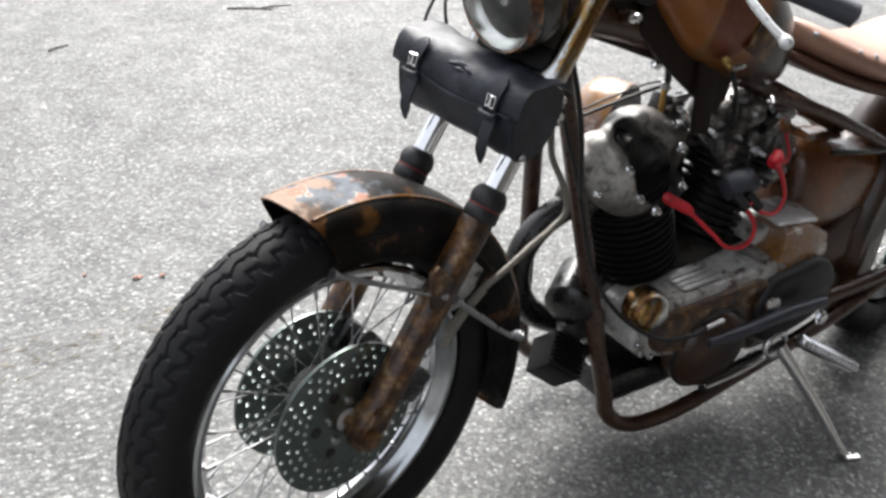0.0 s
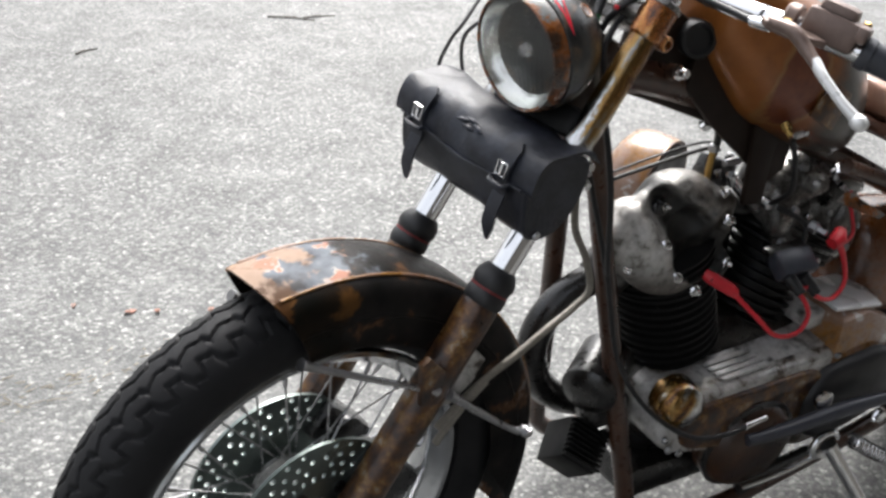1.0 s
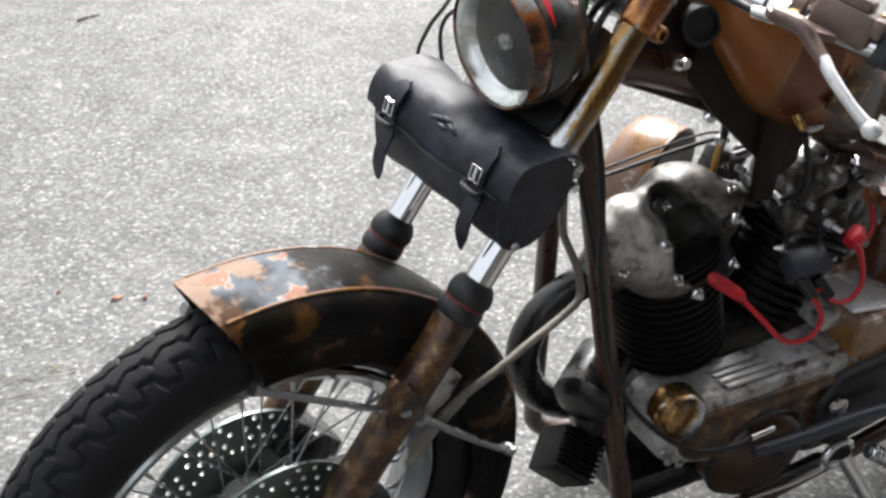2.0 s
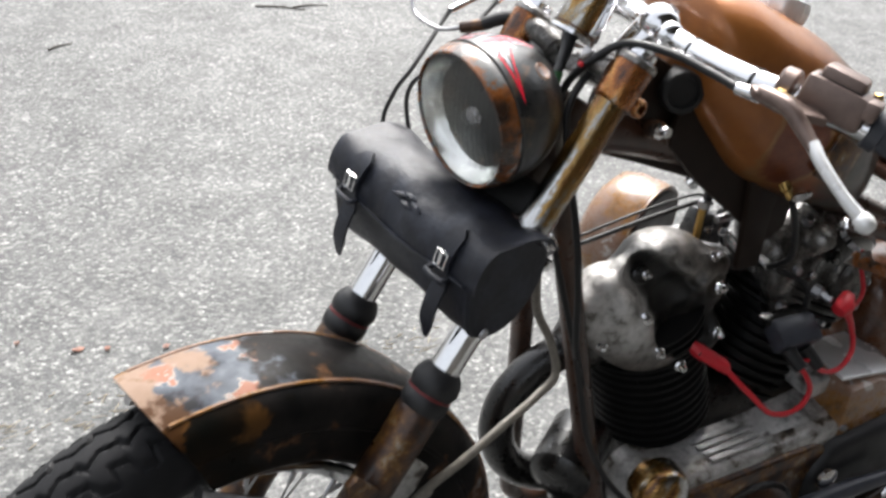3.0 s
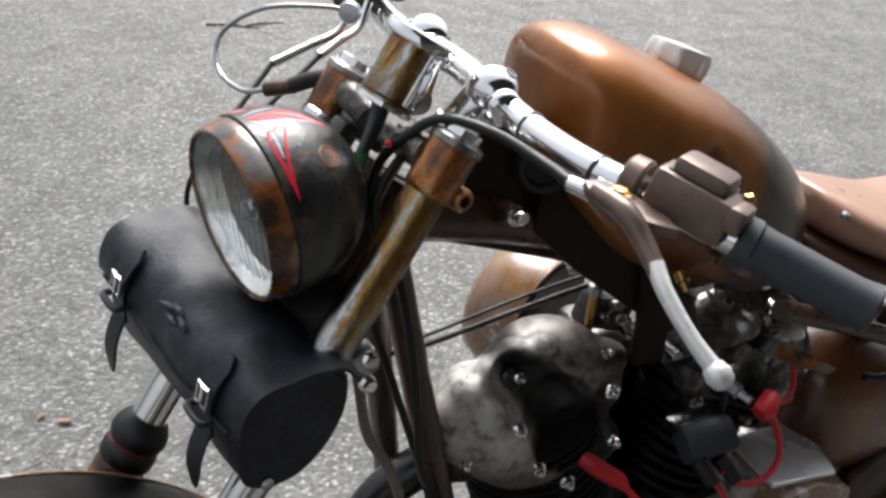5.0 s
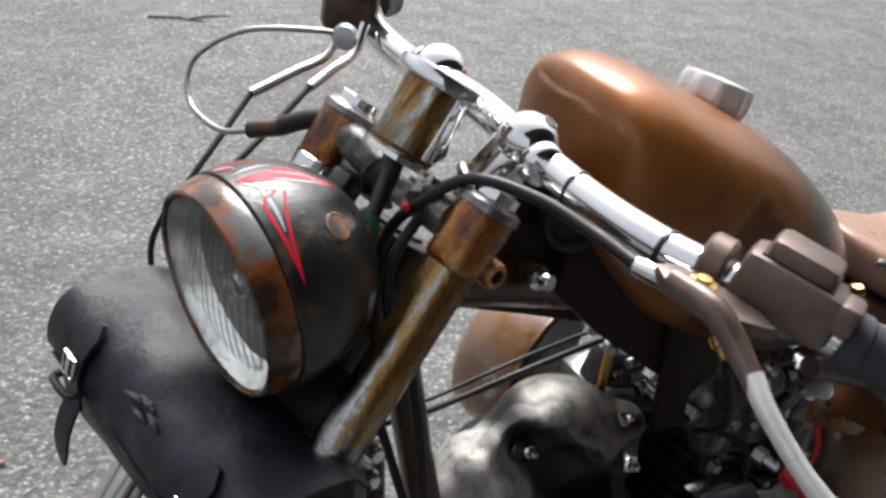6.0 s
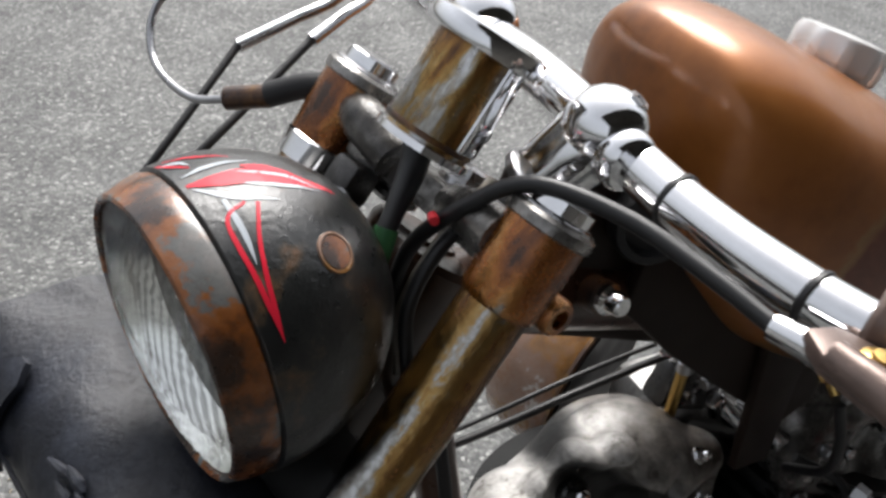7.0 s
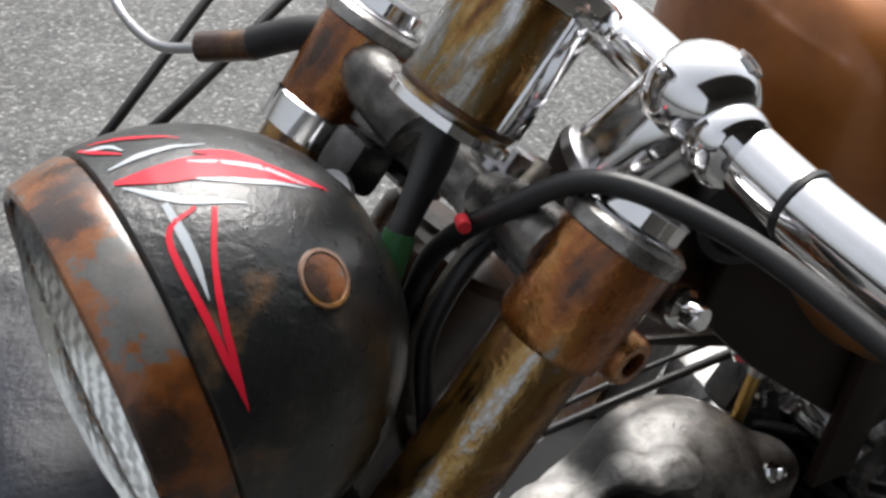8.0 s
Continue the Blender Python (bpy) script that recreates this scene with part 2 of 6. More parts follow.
PRIMARY = patina("stained_alloy_cover", [(0.34, (0.020, 0.016, 0.013)), (0.41, (0.10, 0.075, 0.052)), (0.45, (0.36, 0.345, 0.32)), (0.56, (0.54, 0.53, 0.51)), (0.74, (0.66, 0.65, 0.635))], 20, (0.22, 0.48), [(0.4, grey(0.1)), (0.65, grey(0.35))], 0.2, 80, 0.4)
BLACKIRON = plain("oily_black_iron", (0.008, 0.008, 0.008), 0.56, 0, 0.4, 60, 0.3)
BLACKIRON.node_tree.nodes["Principled BSDF"].inputs["Specular IOR Level"].default_value = 0.2
BLACKIRON.node_tree.nodes["Principled BSDF"].inputs["Specular IOR Level"].default_value = 0.22
OILPAINT = patina("dark_glossy_brown", [(0.30, (0.010, 0.005, 0.003)), (0.45, (0.030, 0.011, 0.004)), (0.60, (0.062, 0.023, 0.007)), (0.75, (0.11, 0.045, 0.014))], 9, (0.25, 0.45), None, 0.25, 60, 0.1, None, 0.14)
OILBROWN = patina("chestnut_enamel", [(0.30, (0.060, 0.020, 0.008)), (0.45, (0.13, 0.044, 0.015)), (0.60, (0.22, 0.080, 0.026)), (0.75, (0.30, 0.12, 0.042))], 9, (0.2, 0.4), None, 0.6, 60, 0.05, None, 0.12)
SEATHIDE = plain("tan_seat_leather", (0.42, 0.235, 0.165), 0.36, 0, 0.2, 60, 0.2, 0.2)
SEATSIDE = plain("dark_seat_side", (0.12, 0.05, 0.03), 0.45, 0, 0.2, 60, 0.2)
BLACKRUB = plain("black_rubber", (0.011, 0.011, 0.012), 0.48, 0, 0.3, 80, 0.12)
GRIPRUB = plain("grip_rubber", (0.042, 0.045, 0.056), 0.45, 0, 0.3, 120, 0.3)
HOSEGREY = plain("grey_braided_hose", (0.22, 0.20, 0.17), 0.5, 0.2, 0.4, 180, 0.3)
PERCH = plain("brown_coated_alloy", (0.170, 0.122, 0.104), 0.36, 0.4, 0.3, 90, 0.25)
REDRUB = plain("red_ignition_lead", (0.62, 0.022, 0.035), 0.38, 0, 0.15, 60, 0.05)
PINRED = plain("red_pinstripe_paint", (0.70, 0.02, 0.045), 0.4, 0, 0.1, 60, 0.02)
PINRED.node_tree.nodes["Principled BSDF"].inputs["Specular IOR Level"].default_value = 0.25
PINWHITE = plain("pale_pinstripe_paint", (0.52, 0.56, 0.60), 0.3, 0, 0.15, 60, 0.02)
BRASS = plain("brass", (0.55, 0.36, 0.12), 0.25, 1.0, 0.25, 60, 0.1)
GREENTUBE = plain("green_sleeve", (0.03, 0.13, 0.045), 0.4, 0, 0.2, 60, 0.05)
# brown enamel taken almost to black, with the shade under the tank in its colour
SHADEBROWN = plain("shade_brown_enamel", (0.017, 0.010, 0.007), 0.55, 0, 0.4, 30, 0.2)
SHADEBROWN.node_tree.nodes["Principled BSDF"].inputs["Specular IOR Level"].default_value = 0.2
TEALTUBE = plain("faded_teal_hose", (0.10, 0.22, 0.20), 0.45, 0, 0.2, 60, 0.05)
PRIMER = patina("chipped_tan_paint", [(0.34, (0.13, 0.052, 0.010)), (0.44, (0.30, 0.145, 0.040)), (0.50, (0.28, 0.16, 0.10)), (0.62, (0.33, 0.21, 0.155)), (0.645, (0.62, 0.57, 0.52)), (0.8, (0.66, 0.60, 0.55))], 15, (0.16, 0.4), None, 0.5, 90, 0.3)
COILBLK = plain("blue_black_plastic", (0.045, 0.048, 0.060), 0.35, 0, 0.25, 60, 0.1)
LEAFRED = plain("dry_orange_leaf", (0.30, 0.13, 0.085), 0.6, 0, 0.3, 90, 0.3)
TWIG = plain("dark_twig", (0.05, 0.04, 0.03), 0.7, 0, 0.3, 90, 0.3)
SILVER = shader("reflector_silver", 0.20, 1.0, (0.97, 0.98, 0.94))[0]


def lens_glass():
    m, t, b, co = shader("ribbed_glass", 0.05, 0.0, (0.98, 0.99, 0.96))
    b.inputs["Transmission Weight"].default_value = 1.0
    b.inputs["IOR"].default_value = 1.12
    clear = t.nodes.new("ShaderNodeBsdfTransparent")
    both = t.nodes.new("ShaderNodeMixShader")
    rib = t.nodes.new("ShaderNodeTexWave")
    rib.bands_direction = 'Y'
    rib.inputs["Scale"].default_value, rib.inputs["Distortion"].default_value = 46.0, 0.6
    t.links.new(co, rib.inputs["Vector"])
    t.links.new(ramp(t, rib.outputs["Fac"], [(0.2, grey(0.42)), (0.6, grey(0.90))]), both.inputs[0])
    t.links.new(b.outputs[0], both.inputs[1])
    t.links.new(clear.outputs[0], both.inputs[2])
    t.links.new(both.outputs[0], t.nodes["Material Output"].inputs["Surface"])
    return m


GLASS = lens_glass()


# ---- building ----
BASES = {}


def thing(name, at, label, category, group="", kind=""):
    ob = new(name)
    ob.location = at
    BASES[ob.name] = Vector(at)
    return tagged(ob, label, category, group, kind)


def part(name, bm, material, parent, label="", smooth=40):
    """Links a bmesh, built in world coordinates, as one mesh under a thing or a part."""
    base = BASES[parent.name]
    bmesh.ops.translate(bm, verts=bm.verts, vec=-base)
    bmesh.ops.recalc_face_normals(bm, faces=bm.faces)
    me = bpy.data.meshes.new(name)
    for f in bm.faces:
        f.smooth = True
    bm.to_mesh(me)
    bm.free()
    me.set_sharp_from_angle(angle=radians(smooth))
    me.materials.append(material)
    ob = new(name, me)
    ob.parent = parent
    BASES[ob.name] = base
    return tagged(ob, label) if label else ob


def basis(axis, ref=(0, 0, 1)):
    a = Vector(axis).normalized()
    r = Vector(ref)
    if abs(a.dot(r.normalized())) > 0.98:
        r = Vector((1, 0, 0))
    u = r.cross(a).normalized()
    return a, u, a.cross(u)


def ring_skin(bm, rings, cap=True, closed=False):
    n = len(rings[0])
    vs = [[bm.verts.new(p) for p in r] for r in rings]
    pairs = list(zip(vs, vs[1:])) + ([(vs[-1], vs[0])] if closed else [])
    for a, b in pairs:
        for i in range(n):
            bm.faces.new((a[i], a[(i + 1) % n], b[(i + 1) % n], b[i]))
    if cap and not closed:
        bm.faces.new(vs[0])
        bm.faces.new(vs[-1])
    return vs


def lathe(profile, origin, axis, seg=32, bm=None, cap=True, closed=False):
    """Turns (along, radius) pairs round an axis."""
    bm = bm or bmesh.new()
    a, u, v = basis(axis)
    o = Vector(origin)
    rings = []
    for s, r in profile:
        r = max(r, 1e-4)
        rings.append([o + a * s + (u * math.cos(2 * math.pi * k / seg) + v * math.sin(2 * math.pi * k / seg)) * r for k in range(seg)])
    ring_skin(bm, rings, cap, closed)
    return bm


def rod(p, q, r, seg=16, bm=None, bevel=0.0):
    p, q = Vector(p), Vector(q)
    d = (q - p).length
    b = min(bevel or r * 0.15, d * 0.3)
    return lathe([(0, r - b), (b, r), (d - b, r), (d, r - b)], p, q - p, seg, bm)


def glide(points, n=8):
    """A smooth line through points (Catmull-Rom)."""
    p = [Vector(q) for q in points]
    p = [2 * p[0] - p[1]] + p + [2 * p[-1] - p[-2]]
    out = []
    for i in range(1, len(p) - 2):
        for k in range(n):
            t = k / n
            a, b, c, d = p[i - 1:i + 3]
            out.append(0.5 * (2 * b + (c - a) * t + (2 * a - 5 * b + 4 * c - d) * t * t + (3 * b - a - 3 * c + d) * t ** 3))
    return out + [p[-2]]


def sweep(points, r, seg=10, bm=None, n=8, smooth=True):
    """A round tube through points; r a number or a list, one for each given point."""
    bm = bm or bmesh.new()
    line = glide(points, n) if smooth else [Vector(q) for q in points]
    if isinstance(r, (list, tuple)):
        pos = [i / (len(r) - 1) * (len(line) - 1) for i in range(len(r))]
        rad = [float(np.interp(i, pos, r)) for i in range(len(line))]
    else:
        rad = [r] * len(line)
    t0 = (line[1] - line[0]).normalized()
    _, u, v = basis(t0)
    rings = []
    for i, p in enumerate(line):
        t = (line[min(i + 1, len(line) - 1)] - line[max(i - 1, 0)]).normalized()
        u = (u - t * u.dot(t)).normalized()
        v = t.cross(u)
        rings.append([p + (u * math.cos(2 * math.pi * k / seg) + v * math.sin(2 * math.pi * k / seg)) * rad[i] for k in range(seg)])
    ring_skin(bm, rings)
    return bm


def block(size, m, bevel=0.003, bm=None, seg=2):
    """A box with rounded edges, placed by the matrix m."""
    tmp = bmesh.new()
    bmesh.ops.create_cube(tmp, size=1.0)
    bmesh.ops.scale(tmp, verts=tmp.verts, vec=size)
    if bevel:
        bmesh.ops.bevel(tmp, geom=tmp.edges[:], offset=bevel, segments=seg, affect='EDGES', profile=0.5)
    bmesh.ops.transform(tmp, verts=tmp.verts, matrix=m)
    if bm is None:
        return tmp
    return join(bm, tmp)


def join(bm, other):
    me = bpy.data.meshes.new("tmp")
    other.to_mesh(me)
    other.free()
    bm.from_mesh(me)
    bpy.data.meshes.remove(me)
    return bm


def casting(blobs, cuts, step=0.0045, soft=0.016):
    """A cast body: ellipsoids (centre, radii) melted together, with spheres (centre, radius) hollowed out; surface nets."""
    lo = np.min([np.array(c) - np.array(r) for c, r in blobs], 0) - step * 3
    hi = np.max([np.array(c) + np.array(r) for c, r in blobs], 0) + step * 3
    n = np.ceil((hi - lo) / step).astype(int) + 1
    g = np.stack(np.meshgrid(*[lo[k] + step * np.arange(n[k]) for k in range(3)], indexing="ij"), -1)
    f = None
    for c, r in blobs:
        r = np.array(r)
        q = np.linalg.norm((g - np.array(c)) / r, axis=-1)
        d = (q - 1) * r.min()
        if f is None:
            f = d
        else:
            h = np.clip(0.5 + 0.5 * (f - d) / soft, 0, 1)
            f = f * (1 - h) + d * h - soft * h * (1 - h)
    for c, r in cuts:
        d = r - np.linalg.norm(g - np.array(c), axis=-1)
        h = np.clip(0.5 - 0.5 * (f - d) / (soft * 0.4), 0, 1)
        f = f * (1 - h) + d * h + soft * 0.4 * h * (1 - h)
    inside = f < 0
    corners = [(a, b, c) for a in (0, 1) for b in (0, 1) for c in (0, 1)]
    cell = lambda arr, o: arr[o[0]:n[0] - 1 + o[0], o[1]:n[1] - 1 + o[1], o[2]:n[2] - 1 + o[2]]
    count = sum(cell(inside, o).astype(int) for o in corners)
    mixed = (count > 0) & (count < 8)
    acc, num = np.zeros((*mixed.shape, 3)), np.zeros(mixed.shape)
    for a in corners:
        for k in range(3):
            if a[k] == 0:
                b = tuple(1 if j == k else a[j] for j in range(3))
                fa, fb = cell(f, a), cell(f, b)
                cross = (fa < 0) != (fb < 0)
                t = np.where(cross, fa / np.where(cross, fa - fb, 1), 0)
                p = np.zeros((*mixed.shape, 3)) + np.array(a)
                p[..., k] += t
                acc += p * cross[..., None]
                num += cross
    ids = -np.ones(mixed.shape, int)
    ids[mixed] = np.arange(mixed.sum())
    pts = (np.argwhere(mixed) + acc[mixed] / num[mixed][:, None]) * step + lo
    bm = bmesh.new()
    vs = [bm.verts.new(p) for p in pts]
    for k in range(3):
        u, v = [j for j in range(3) if j != k]
        sa = [slice(0, n[j] - 1) if j == k else slice(1, n[j] - 1) for j in range(3)]
        sb = list(sa)
        sb[k] = slice(1, n[k])
        for idx in np.argwhere(inside[tuple(sa)] != inside[tuple(sb)]):
            idx = idx + np.array([0 if j == k else 1 for j in range(3)])
            quad = []
            for du, dv in ((0, 0), (1, 0), (1, 1), (0, 1)):
                q = idx.copy()
                q[u] -= du
                q[v] -= dv
                quad.append(ids[tuple(q)])
            if min(quad) >= 0:
                try:
                    bm.faces.new([vs[q] for q in quad])
                except ValueError:
                    pass
    return bm


def frame_at(o, x, z):
    """A matrix at o whose x axis points along x and whose z axis lies nearest z."""
    x = Vector(x).normalized()
    y = Vector(z).cross(x).normalized()
    return Matrix.Translation(o) @ Matrix((x, y, x.cross(y))).transposed().to_4x4()


def plate(outline, o, x, y, thick, bm=None, bevel=0.0015):
    """A flat shape from 2D points on the axes x and y at o, given thickness along x cross y."""
    tmp = bmesh.new()
    x, y = Vector(x).normalized(), Vector(y)
    y = (y - x * y.dot(x)).normalized()
    z = x.cross(y)
    o = Vector(o)
    vs = [tmp.verts.new(o + x * a + y * b) for a, b in outline]
    f = tmp.faces.new(vs)
    g = bmesh.ops.extrude_face_region(tmp, geom=[f])
    bmesh.ops.translate(tmp, verts=[e for e in g["geom"] if isinstance(e, bmesh.types.BMVert)], vec=z * thick)
    if bevel:
        bmesh.ops.recalc_face_normals(tmp, faces=tmp.faces)
        bmesh.ops.bevel(tmp, geom=[e for e in tmp.edges if len(e.link_faces) == 2 and e.calc_face_angle(0) > 0.7], offset=bevel, segments=2, affect='EDGES', profile=0.5)
    return tmp if bm is None else join(bm, tmp)


def hexbolt(o, axis, r=0.008, h=0.006, bm=None):
    bm = bm or bmesh.new()
    lathe([(0, r * 1.35), (h * 0.25, r * 1.35)], o, axis, 18, bm)
    lathe([(h * 0.25, r * 1.05), (h * 0.9, r * 1.05), (h, r * 0.85)], o, axis, 6, bm)
    return bm


# ---- ground ----
GROUND_Z = 0.012
bm = bmesh.new()
bmesh.ops.create_grid(bm, x_segments=24, y_segments=24, size=400.0)
me = bpy.data.meshes.new("ground")
bmesh.ops.translate(bm, verts=bm.verts, vec=(0, 0, GROUND_Z))
bm.to_mesh(me)
bm.free()
me.materials.append(ASPHALT)
tagged(new("ground", me), "damp grey coarse-grained asphalt road surface", "road", kind="structure")

# ---- motorcycle ----
BIKE = thing("motorcycle", (0.3, 0.0, GROUND_Z), "rusty brown custom motorcycle with patinated paint on its side stand", "motorcycle")
U = Vector((0.596, 0.080, 1.0)).normalized()
L = Vector((-0.150, 0.985, -0.010))
L = (L - U * L.dot(U)).normalized()
N = L.cross(U) * -1.0
if N.x > 0:
    N = -N
AXLE = Vector((0.060, -0.042, 0.351))


def fork(z, side=0.0, fwd=0.0):
    """A point of the fork: height, side (-1 is the kickstand's side) and metres forward of the tubes."""
    return Vector((0.467 + (z - 1.0) * 0.596, 0.0085 + 0.080 * (z - 1.0), z)) + L * (0.0815 * side) + N * fwd


UP = (Vector((0, 0, 1)) - L * L.z).normalized()
FWD = UP.cross(L) * -1.0
if FWD.x > 0:
    FWD = -FWD


def wheel_pt(o, phi, r, s=0.0):
    """A point of a wheel at o: angle from the top rearwards, radius, sideways."""
    return o + (UP * math.cos(phi) - FWD * math.sin(phi)) * r + L * s


def build_tyre(o, outer, width, nt=960, ns=120, tread=True, pitches=48):
    """A tyre whose tread is cut by stepped grooves along the shoulders and a zigzag in the middle."""
    bm = bmesh.new()
    h, hw = 0.052, width / 2
    rc = outer - h
    al = np.radians(np.linspace(-132, 132, ns))
    s, r = hw * np.sin(al), rc + h * np.cos(al)
    unit = 2 * math.pi * outer / pitches
    edge = abs(al) < radians(82)
    rings = []
    for i in range(nt):
        d = np.zeros(ns)
        if tread:
            u = i * pitches / nt
            for sg, shift in ((1, 0.5), (-1, 0.0)):
                w = (u + shift) % 1.0
                for c, wide in ((np.interp(w, [0.0, 0.42, 0.58, 1.0], [0.027, 0.030, 0.039, 0.042]), 0.0020), (np.interp(w, [0.0, 0.5, 0.6, 1.0], [0.008, 0.011, 0.017, 0.008]), 0.0017)):
                    slope = 1.0 + 1.4 * (0.40 < w < 0.62)
                    d = np.maximum(d, np.clip(1.5 - abs(s * sg - c) / (wide * slope), 0, 1) * 0.0050)
                d = np.maximum(d, np.clip(1.4 - abs(w - 0.02) * unit / 0.0017, 0, 1) * 0.0045 * ((s * sg > 0.030) & (s * sg < 0.043)))
            d = d * edge
        th = 2 * math.pi * i / nt
        ca, sa = UP * math.cos(th) - FWD * math.sin(th), L
        rings.append([o + ca * float(rr) + sa * float(ss) for rr, ss in zip(r - d, s)])
    ring_skin(bm, rings, closed=True)
    return bm


def build_disc(o, s0, r0, r1, rows=4, cols=64, thick=0.005):
    bm = bmesh.new()
    grid = {}

    def vert(r, a):
        k = (round(r, 5), round(a % (2 * math.pi), 5))
        if k not in grid:
            grid[k] = bm.verts.new(wheel_pt(o, a, r, s0))
        return grid[k]

    da, dr = 2 * math.pi / cols, (r1 - r0) / rows
    for j in range(rows):
        for i in range(cols):
            a, r = i * da, r0 + j * dr
            corner = [vert(r, a), vert(r, a + da), vert(r + dr, a + da), vert(r + dr, a)]
            if (i + j) % 2 == 0 and i % 8 < 7:
                ca, cr, hr = a + da / 2, r + dr / 2, 0.0042
                hole = [bm.verts.new(wheel_pt(o, ca + hr * math.cos(q) / cr, cr + hr * math.sin(q), s0)) for q in [math.pi * (1.125 + k / 4) for k in range(8)]]
                order = [(0, 0, 1, 1), (1, 2, 3, 2), (2, 4, 5, 3), (3, 6, 7, 0)]
                for k, h0, h1, k2 in order:
                    bm.faces.new((corner[k], corner[k2], hole[h1], hole[h0]))
                    bm.faces.new((corner[k2], hole[(h1 + 1) % 8], hole[h1]))
            else:
                bm.faces.new(corner)
    g = bmesh.ops.extrude_face_region(bm, geom=bm.faces[:])
    bmesh.ops.translate(bm, verts=[e for e in g["geom"] if isinstance(e, bmesh.types.BMVert)], vec=L * thick)
    return bm


def build_wheel(o, name, outer, discs):
    hub = lathe([(-0.060, 0.016), (-0.058, 0.024), (-0.040, 0.028), (-0.037, 0.044), (-0.031, 0.044), (-0.026, 0.027), (0.026, 0.027), (0.031, 0.044), (0.037, 0.044), (0.040, 0.028), (0.058, 0.024), (0.060, 0.016)], o, L, 36)
    wheel = part(name, hub, ALLOY, BIKE, "spoked wheel with a steel rim and weathered alloy hub")
    part("tyre", build_tyre(o, outer, 0.104), RUBBER, wheel, "black tyre with a zigzag tread")
    part("rim", lathe([(-0.034, 0.247), (-0.037, 0.243), (-0.036, 0.236), (-0.027, 0.231), (-0.018, 0.219), (0.0, 0.214), (0.018, 0.219), (0.027, 0.231), (0.036, 0.236), (0.037, 0.243), (0.034, 0.247), (0.02, 0.240), (-0.02, 0.240)], o, L, 96, closed=True), RIMCHROME, wheel, "weathered chromed steel rim")
    me = None
    for k in range(40):
        sd = -1 if k % 2 else 1
        lean = radians(27) * (1 if (k // 2) % 2 else -1)
        a = 2 * math.pi * k / 40
        p = wheel_pt(o, a - lean, 0.042, sd * 0.034)
        q = wheel_pt(o, a, 0.219, sd * 0.006)
        if me is None:
            d = (q - p).length
            b = lathe([(0, 0.0016), (0.01, 0.0014), (d - 0.022, 0.0014), (d - 0.021, 0.003), (d - 0.001, 0.0035)], (0, 0, 0), (0, 0, 1), 7)
            me = bpy.data.meshes.new("spoke")
            b.to_mesh(me)
            b.free()
            me.materials.append(STEEL)
        ob = new("spoke", me)
        ob.parent = wheel
        ob.matrix_basis = Matrix.Translation(p - BASES[wheel.name]) @ (q - p).to_track_quat("Z", "Y").to_matrix().to_4x4()
    for s in discs:
        part("brake_disc", build_disc(o, s - 0.0025, 0.070, 0.128), DISCS, wheel, "drilled steel brake disc")
        part("disc_carrier", lathe([(s - 0.004, 0.022), (s - 0.004, 0.072), (s + 0.004, 0.072), (s + 0.004, 0.022)], o, L, 48), DISCS, wheel)
        bolts = bmesh.new()
        for k in range(5):
            hexbolt(wheel_pt(o, 2 * math.pi * k / 5, 0.036, s + math.copysign(0.004, s)), L * math.copysign(1, s), 0.006, 0.006, bolts)
        tagged(part("bolt_circle", bolts, STEEL, wheel), kind="stuff")
        holes = bmesh.new()
        for k in range(6):
            lathe([(0, 0.009), (0.0015, 0.009), (0.002, 0.006)], wheel_pt(o, 2 * math.pi * (k + 0.5) / 6, 0.058, s + math.copysign(0.004, s)), L * math.copysign(1, s), 14, holes)
        tagged(part("carrier_pattern", holes, GRIME, wheel), kind="stuff")
    part("axle", rod(o - L * 0.125, o + L * 0.125, 0.0095, 16), RUSTBROWN, wheel)
    return wheel


build_wheel(AXLE, "front_wheel", 0.338, (-0.055, 0.052))


# front fender: an arc of plated section with deep skirts
def swell(a):
    """How far the fender stands off the tyre, growing towards its rear end."""
    f = min(1.0, max(0.0, (a - radians(28)) / radians(85)))
    return 0.026 * f * f * (3 - 2 * f)


def fender_strip(section, a0, a1, n=60, thick=0.0025, taper=None):
    bm = bmesh.new()
    rows = []
    for i in range(n + 1):
        f = i / n
        row_o, row_i = [], []
        for s, r in section:
            a = a0(s, r) + (a1(s, r) - a0(s, r)) * f
            r = r + swell(a)
            row_o.append(wheel_pt(AXLE, a, r, s))
            row_i.append(wheel_pt(AXLE, a, r - thick, s - math.copysign(thick * 0.8, s) if abs(s) > 0.05 else s))
        rows.append(row_o + row_i[::-1])
    ring_skin(bm, rows)
    return bm


def front_cut(s, r):
    return radians(-13.5 + (0.366 - r) * 60 + (s + 0.07) * -12)


def rear_cut(s, r):
    return radians(112.0 - (0.366 - r) * 170)


crown_sec = [(-0.0480, 0.3585), (-0.040, 0.3615), (-0.030, 0.3638), (-0.015, 0.3655), (0.0, 0.366), (0.015, 0.3655), (0.030, 0.3638), (0.040, 0.3615), (0.0480, 0.3585)]


